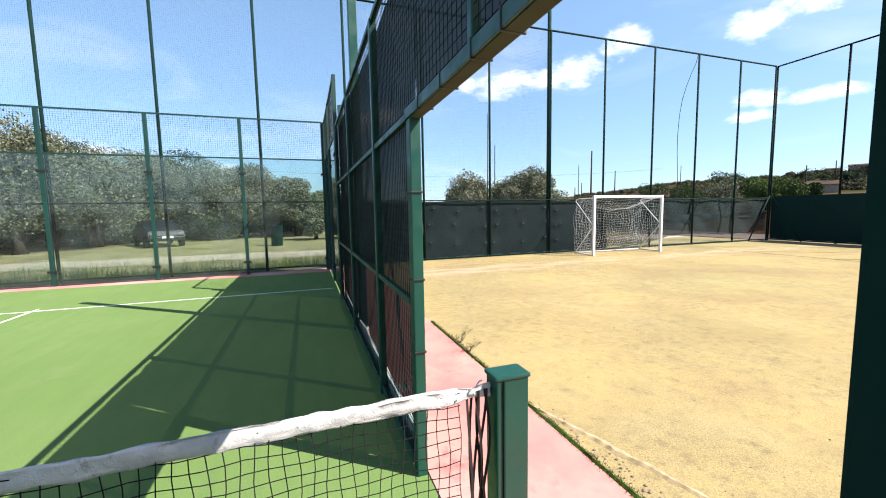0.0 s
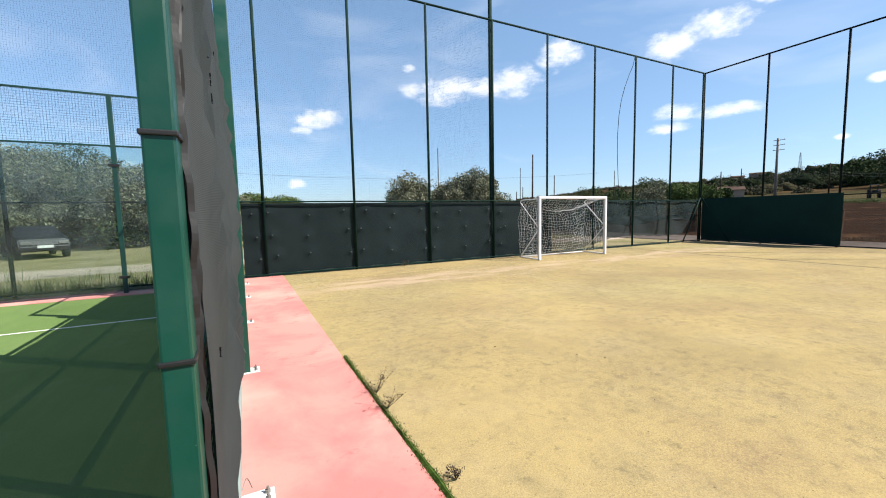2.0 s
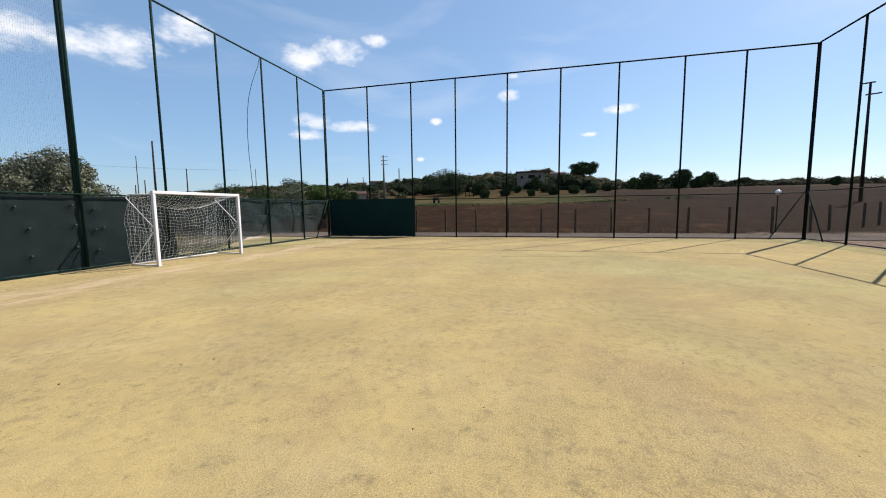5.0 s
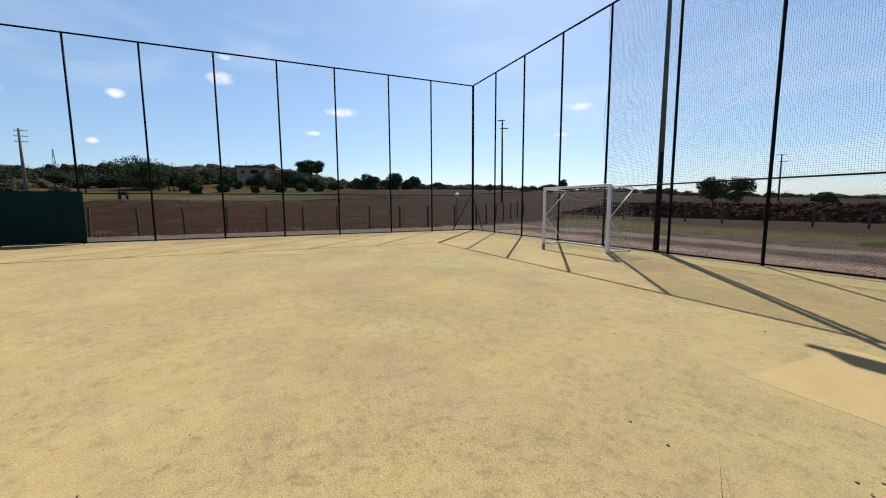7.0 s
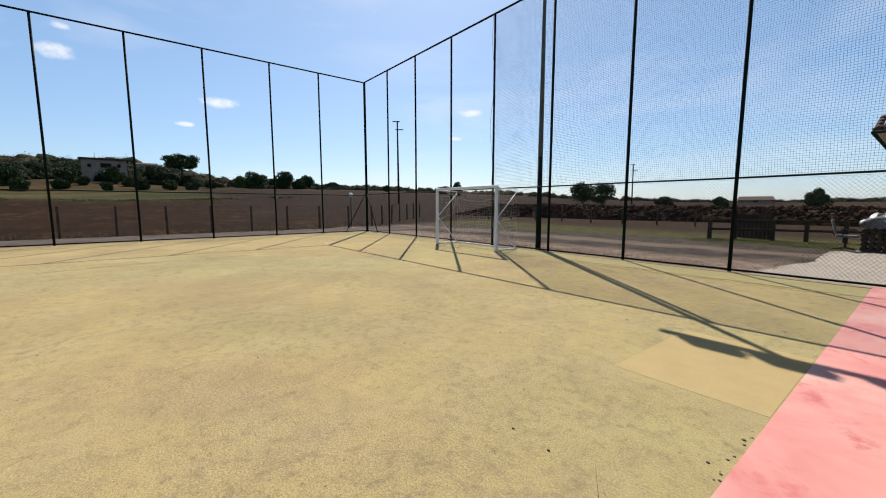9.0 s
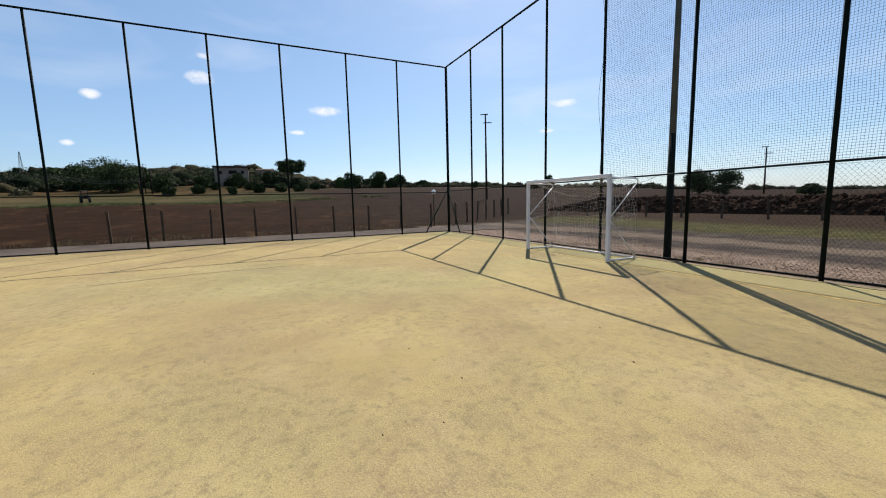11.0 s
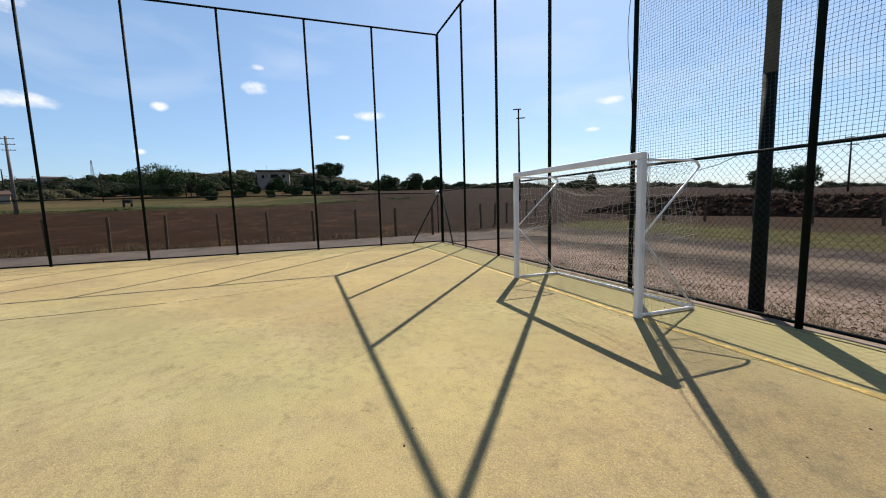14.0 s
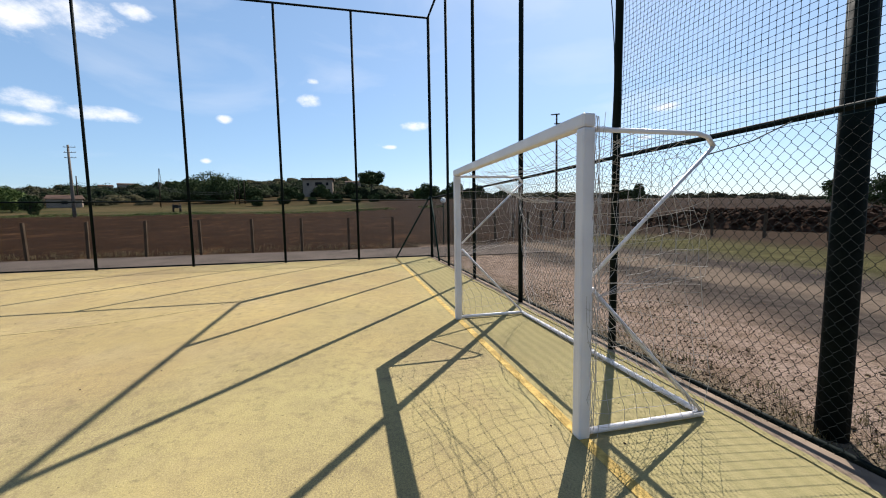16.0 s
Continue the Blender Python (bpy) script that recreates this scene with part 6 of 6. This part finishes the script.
def small_house(az, d, w, hh, label, up=0.0):
    x, y = at_az(az, d)
    h = thing("far_house", (x, y, land_z(x, y) + up), label, "house", "far houses")
    h.rotation_euler[2] = radians(-az)
    part("wall", box(bmesh.new(), (-w / 2, -2.5, -1), (w / 2, 2.5, hh)), FARWALL, h)
    bm = bmesh.new()
    v = [bm.verts.new(p) for p in ((-w / 2 - 0.4, -3, hh), (w / 2 + 0.4, -3, hh), (w / 2 + 0.4, 3, hh), (-w / 2 - 0.4, 3, hh), (-w / 2, 0, hh + 1.1), (w / 2, 0, hh + 1.1))]
    for f in ((0, 1, 5, 4), (2, 3, 4, 5), (1, 2, 5), (3, 0, 4), (0, 3, 2, 1)):
        bm.faces.new([v[i] for i in f])
    part("roof", bm, ROOFTILE, h)
    part("window", box(bmesh.new(), (-0.6, -2.56, hh * 0.35), (0.6, -2.45, hh * 0.75)), DARKWIN, h)


small_house(47.8, 105, 12, 2.2, "low house with a brown roof beyond the pitch")
lattice_mast(69.3, 330, 35.0)
small_house(63.2, 150, 7, 2.2, "small dark shed among the far fields")
small_house(91.8, 330, 12, 4.5, "far house on the ridge")
small_house(101.5, 330, 9, 3.0, "far house on the ridge")
small_house(167.0, 150, 8, 0.9, "low farm building behind the earth bank")
small_house(66.0, 420, 14, 4, "far house on the ridge", 1)
small_house(64.0, 440, 10, 4, "far house on the ridge", 1)


def club_house():
    c = thing("club_house", (0, 0, 0), "cream rendered club house with a tiled roof and wide eaves", "house")
    part("wall", box(bmesh.new(), (-9.0, -26.0, -0.1), (1.42, -18.75, 3.62)), WALLPAINT, c)
    part("soffit", box(bmesh.new(), (-9.9, -26.9, 3.62), (2.43, -17.9, 3.70), 0.01), WALLPAINT, c)
    bm = bmesh.new()
    v = [bm.verts.new(p) for p in ((-9.95, -26.95, 3.70), (2.48, -26.95, 3.70), (2.48, -17.85, 3.70), (-9.95, -17.85, 3.70), (-5.5, -22.4, 5.4), (-2.2, -22.4, 5.4))]
    for f in ((0, 1, 5, 4), (1, 2, 5), (2, 3, 4, 5), (3, 0, 4), (0, 3, 2, 1)):
        bm.faces.new([v[i] for i in f])
    roof = part("roof", bm, ROOFTILE, c)
    tile = finish("roof_tile", tube(bmesh.new(), [(0, 0, 0), (0, -0.45, 0.14)], 0.085, 8), ROOFTILE, True)
    k = 0
    for i in range(28):
        for j in range(4):
            o = new("roof_tile", tile)
            o.parent = roof
            o.location = (2.43 - 0.19 * i, -17.80 - 0.4 * j, 3.73 + 0.15 * j)
            k += 1
    for j in range(34):
        for i in range(2):
            o = new("roof_tile", tile)
            o.parent = roof
            o.rotation_euler[2] = -math.pi / 2
            o.location = (2.53 - 0.4 * i, -18.0 - 0.2 * j - 0.1 * i, 3.73 + 0.15 * i)
    part("gutter", tube(bmesh.new(), [(2.50, -26.8, 3.66), (2.50, -17.85, 3.66)], 0.06, 8), DARKGREEN, c, smooth=True)
    part("gutter", tube(bmesh.new(), [(-9.8, -17.80, 3.66), (2.48, -17.80, 3.66)], 0.05, 8), DARKGREEN, c, smooth=True)


club_house()


def terrace():
    """Worn concrete apron with a broken outer edge."""
    edge = [(3.50, -10.35), (3.40, -11.4), (3.32, -12.3), (3.08, -13.2), (2.98, -14.2), (3.02, -15.1), (3.12, -16.3), (3.10, -17.3), (2.75, -18.1), (2.4, -18.6), (2.2, -19.6), (-6.0, -19.6), (-6.0, -10.35)]
    out = []
    for (x, y), (u, w) in zip(edge, edge[1:] + edge[:1]):
        for k in range(6):
            t = k / 6
            p = (x + (u - x) * t, y + (w - y) * t)
            n = 0.10 * noise.noise((p[0] * 2.1, p[1] * 2.1, 0)) if p[0] > 2 else 0
            out.append((p[0] + n, p[1]))
    bm = bmesh.new()
    top = [bm.verts.new((x, y, -0.03)) for x, y in out]
    low = [bm.verts.new((x, y, -0.2)) for x, y in out]
    bm.faces.new(top)
    for i in range(len(out)):
        j = (i + 1) % len(out)
        bm.faces.new((top[i], low[i], low[j], top[j]))
    bmesh.ops.recalc_face_normals(bm, faces=bm.faces[:])
    whole("terrace", bm, PAVE, "pale worn concrete apron before the club house", "pavement", kind="structure")


terrace()

# timber rail, panel, chair and covered pile by the terrace
rail = thing("timber_rail", label="dark timber post-and-rail fence beyond the gravel", category="fence")
pts = [(7.2, -19.7), (6.39, -20.1), (5.2, -20.5), (4.23, -20.9), (3.17, -21.3), (2.2, -21.6)]
for x, y in pts:
    part("post", box(bmesh.new(), (x - 0.07, y - 0.07, -0.1), (x + 0.07, y + 0.07, 0.80), 0.01), WOOD, rail)
for z in (0.42, 0.80):
    for (x, y), (u, v_) in zip(pts, pts[1:]):
        part("rail", tube(bmesh.new(), [(x, y, z), (u, v_, z)], 0.055, 6), WOOD, rail)
hatch = thing("plank_screen", (6.05, -21.1, 0), "weathered grey plank screen that stands behind the rail", "screen")
hatch.rotation_euler[2] = radians(-20)
for i in range(9):
    part("plank", box(bmesh.new(), (-0.77 + i * 0.17, -0.03, 0.0), (-0.62 + i * 0.17, 0.0, 1.05 + 0.03 * math.sin(i * 2)), 0.006), WOOD, hatch)
part("ledge", box(bmesh.new(), (-0.77, 0.0, 0.7), (0.77, 0.04, 0.8), 0.006), WOOD, hatch)
tufts("grass_patch", [(x, y, r.uniform(0.5, 1.2)) for x, y in zip(r.uniform(2.9, 7.5, 500), r.uniform(-20.0, -17.9, 500))], BRIGHT, "low green grass before the timber rail", 0.10, 10, 0.12, 41)
tufts("apron_weeds", [(3.15 + 0.2 * r.normal(), y, r.uniform(0.3, 1.0)) for y in r.uniform(-18, -10.6, 90)], DRYGRASS, "dry weeds along the broken edge of the apron", 0.12, 8, 0.08, 42)


def office_chair():
    c = thing("swivel_chair", (2.85, -18.05, -0.03), "old dark swivel chair with a grey backrest beside the logs", "chair")
    c.rotation_euler[2] = radians(10)
    part("seat", box(bmesh.new(), (-0.27, -0.25, 0.44), (0.25, 0.25, 0.51), 0.03), PLASTICGREY, c)
    bm = box(bmesh.new(), (0.20, -0.21, 0.55), (0.26, 0.21, 1.02), 0.025)
    bmesh.ops.rotate(bm, cent=(0.2, 0, 0.5), matrix=Matrix.Rotation(radians(14), 3, "Y"), verts=bm.verts[:])
    part("backrest", bm, PLASTICGREY, c)
    part("back_stem", tube(bmesh.new(), [(0.1, 0, 0.43), (0.28, 0, 0.50), (0.29, 0, 0.75)], 0.02, 6), RUBBER, c)
    for s in (-1, 1):
        part("armrest", tube(bmesh.new(), [(0.1, s * 0.27, 0.46), (0.1, s * 0.29, 0.68), (-0.22, s * 0.29, 0.69)], 0.022, 6), RUBBER, c)
    part("column", tube(bmesh.new(), [(0, 0, 0.09), (0, 0, 0.44)], 0.03, 8), RUBBER, c)
    for k in range(5):
        a = k * 1.2566
        part("foot", tube(bmesh.new(), [(0, 0, 0.1), (0.3 * math.cos(a), 0.3 * math.sin(a), 0.04)], 0.022, 6), RUBBER, c)


office_chair()


def pile():
    w = thing("firewood_stack", (1.95, -18.35, -0.03), "dark stack of logs against the club house", "firewood")
    rr = random.Random(6)
    for j in range(5):
        for i in range(7):
            x = -0.5 + 0.16 * i + 0.04 * rr.random()
            part("log", tube(bmesh.new(), [(x, -0.35, 0.08 + 0.145 * j), (x, 0.35 + 0.05 * rr.random(), 0.08 + 0.145 * j)], 0.07 + 0.01 * rr.random(), 7), WOOD, w)
    bm = bmesh.new()
    bmesh.ops.create_icosphere(bm, subdivisions=4, radius=1)
    for v in bm.verts:
        k = 1 + 0.18 * noise.noise(v.co * 2.2) + 0.07 * noise.noise(v.co * 6)
        v.co = Vector((v.co.x * 0.62 * k, v.co.y * 0.45 * k, max(-0.0, (v.co.z + 0.15) * 0.42 * k)))
    p = whole("tarpaulin", bm, TARP, "crumpled silver grey tarpaulin on the logs", "tarpaulin")
    p.location = (1.95, -18.35, 0.73)


pile()


def car(at, turn):
    c = thing("parked_car", (*at, land_z(*at)), "dark car parked in the shade of the olives", "car")
    c.rotation_euler[2] = radians(turn)
    prof = [(-2.05, 0.35), (-2.1, 0.75), (-1.95, 0.95), (-1.5, 1.02), (-1.05, 1.42), (0.3, 1.46), (1.0, 1.02), (1.9, 0.88), (2.1, 0.6), (2.08, 0.35)]
    bm = bmesh.new()
    L = [bm.verts.new((x, -0.82 + (0.14 if z > 1.1 else 0), z)) for x, z in prof]
    R = [bm.verts.new((x, 0.82 - (0.14 if z > 1.1 else 0), z)) for x, z in prof]
    bm.faces.new(L)
    bm.faces.new(R[::-1])
    for i in range(len(prof)):
        j = (i + 1) % len(prof)
        bm.faces.new((L[j], L[i], R[i], R[j]))
    bmesh.ops.bevel(bm, geom=list(bm.edges), offset=0.05, segments=2, affect="EDGES")
    part("body", bm, CARPAINT, c, smooth=False)
    for x in (-1.3, 1.3):
        for y in (-0.8, 0.8):
            part("wheel", tube(bmesh.new(), [(x, y - 0.1, 0.31), (x, y + 0.1, 0.31)], 0.31, 18), RUBBER, c, smooth=False)
    part("number_plate", box(bmesh.new(), (2.10, -0.26, 0.5), (2.13, 0.26, 0.62)), PLASTIC, c)
    for y in (-0.6, 0.6):
        part("headlight", box(bmesh.new(), (2.02, y - 0.16, 0.66), (2.10, y + 0.16, 0.78), 0.02), STEEL, c)
    for y in (-0.695, 0.695):
        part("side_window", box(bmesh.new(), (-1.0, y - 0.012, 1.05), (0.55, y + 0.012, 1.36), 0.005), DARKWIN, c)


car((-7.97, 26.2), -62)
bin_ = thing("green_bin", (-1.5, 22.5, land_z(-1.5, 22.5)), "dark green waste bin on the lawn", "bin")
part("body", tube(bmesh.new(), [(0, 0, 0), (0, 0, 1.0)], 0.28, 14, r2=0.32), DARKGREEN, bin_, smooth=False)
part("lid", tube(bmesh.new(), [(0, 0, 1.0), (0, 0, 1.06)], 0.34, 14), DARKGREEN, bin_)
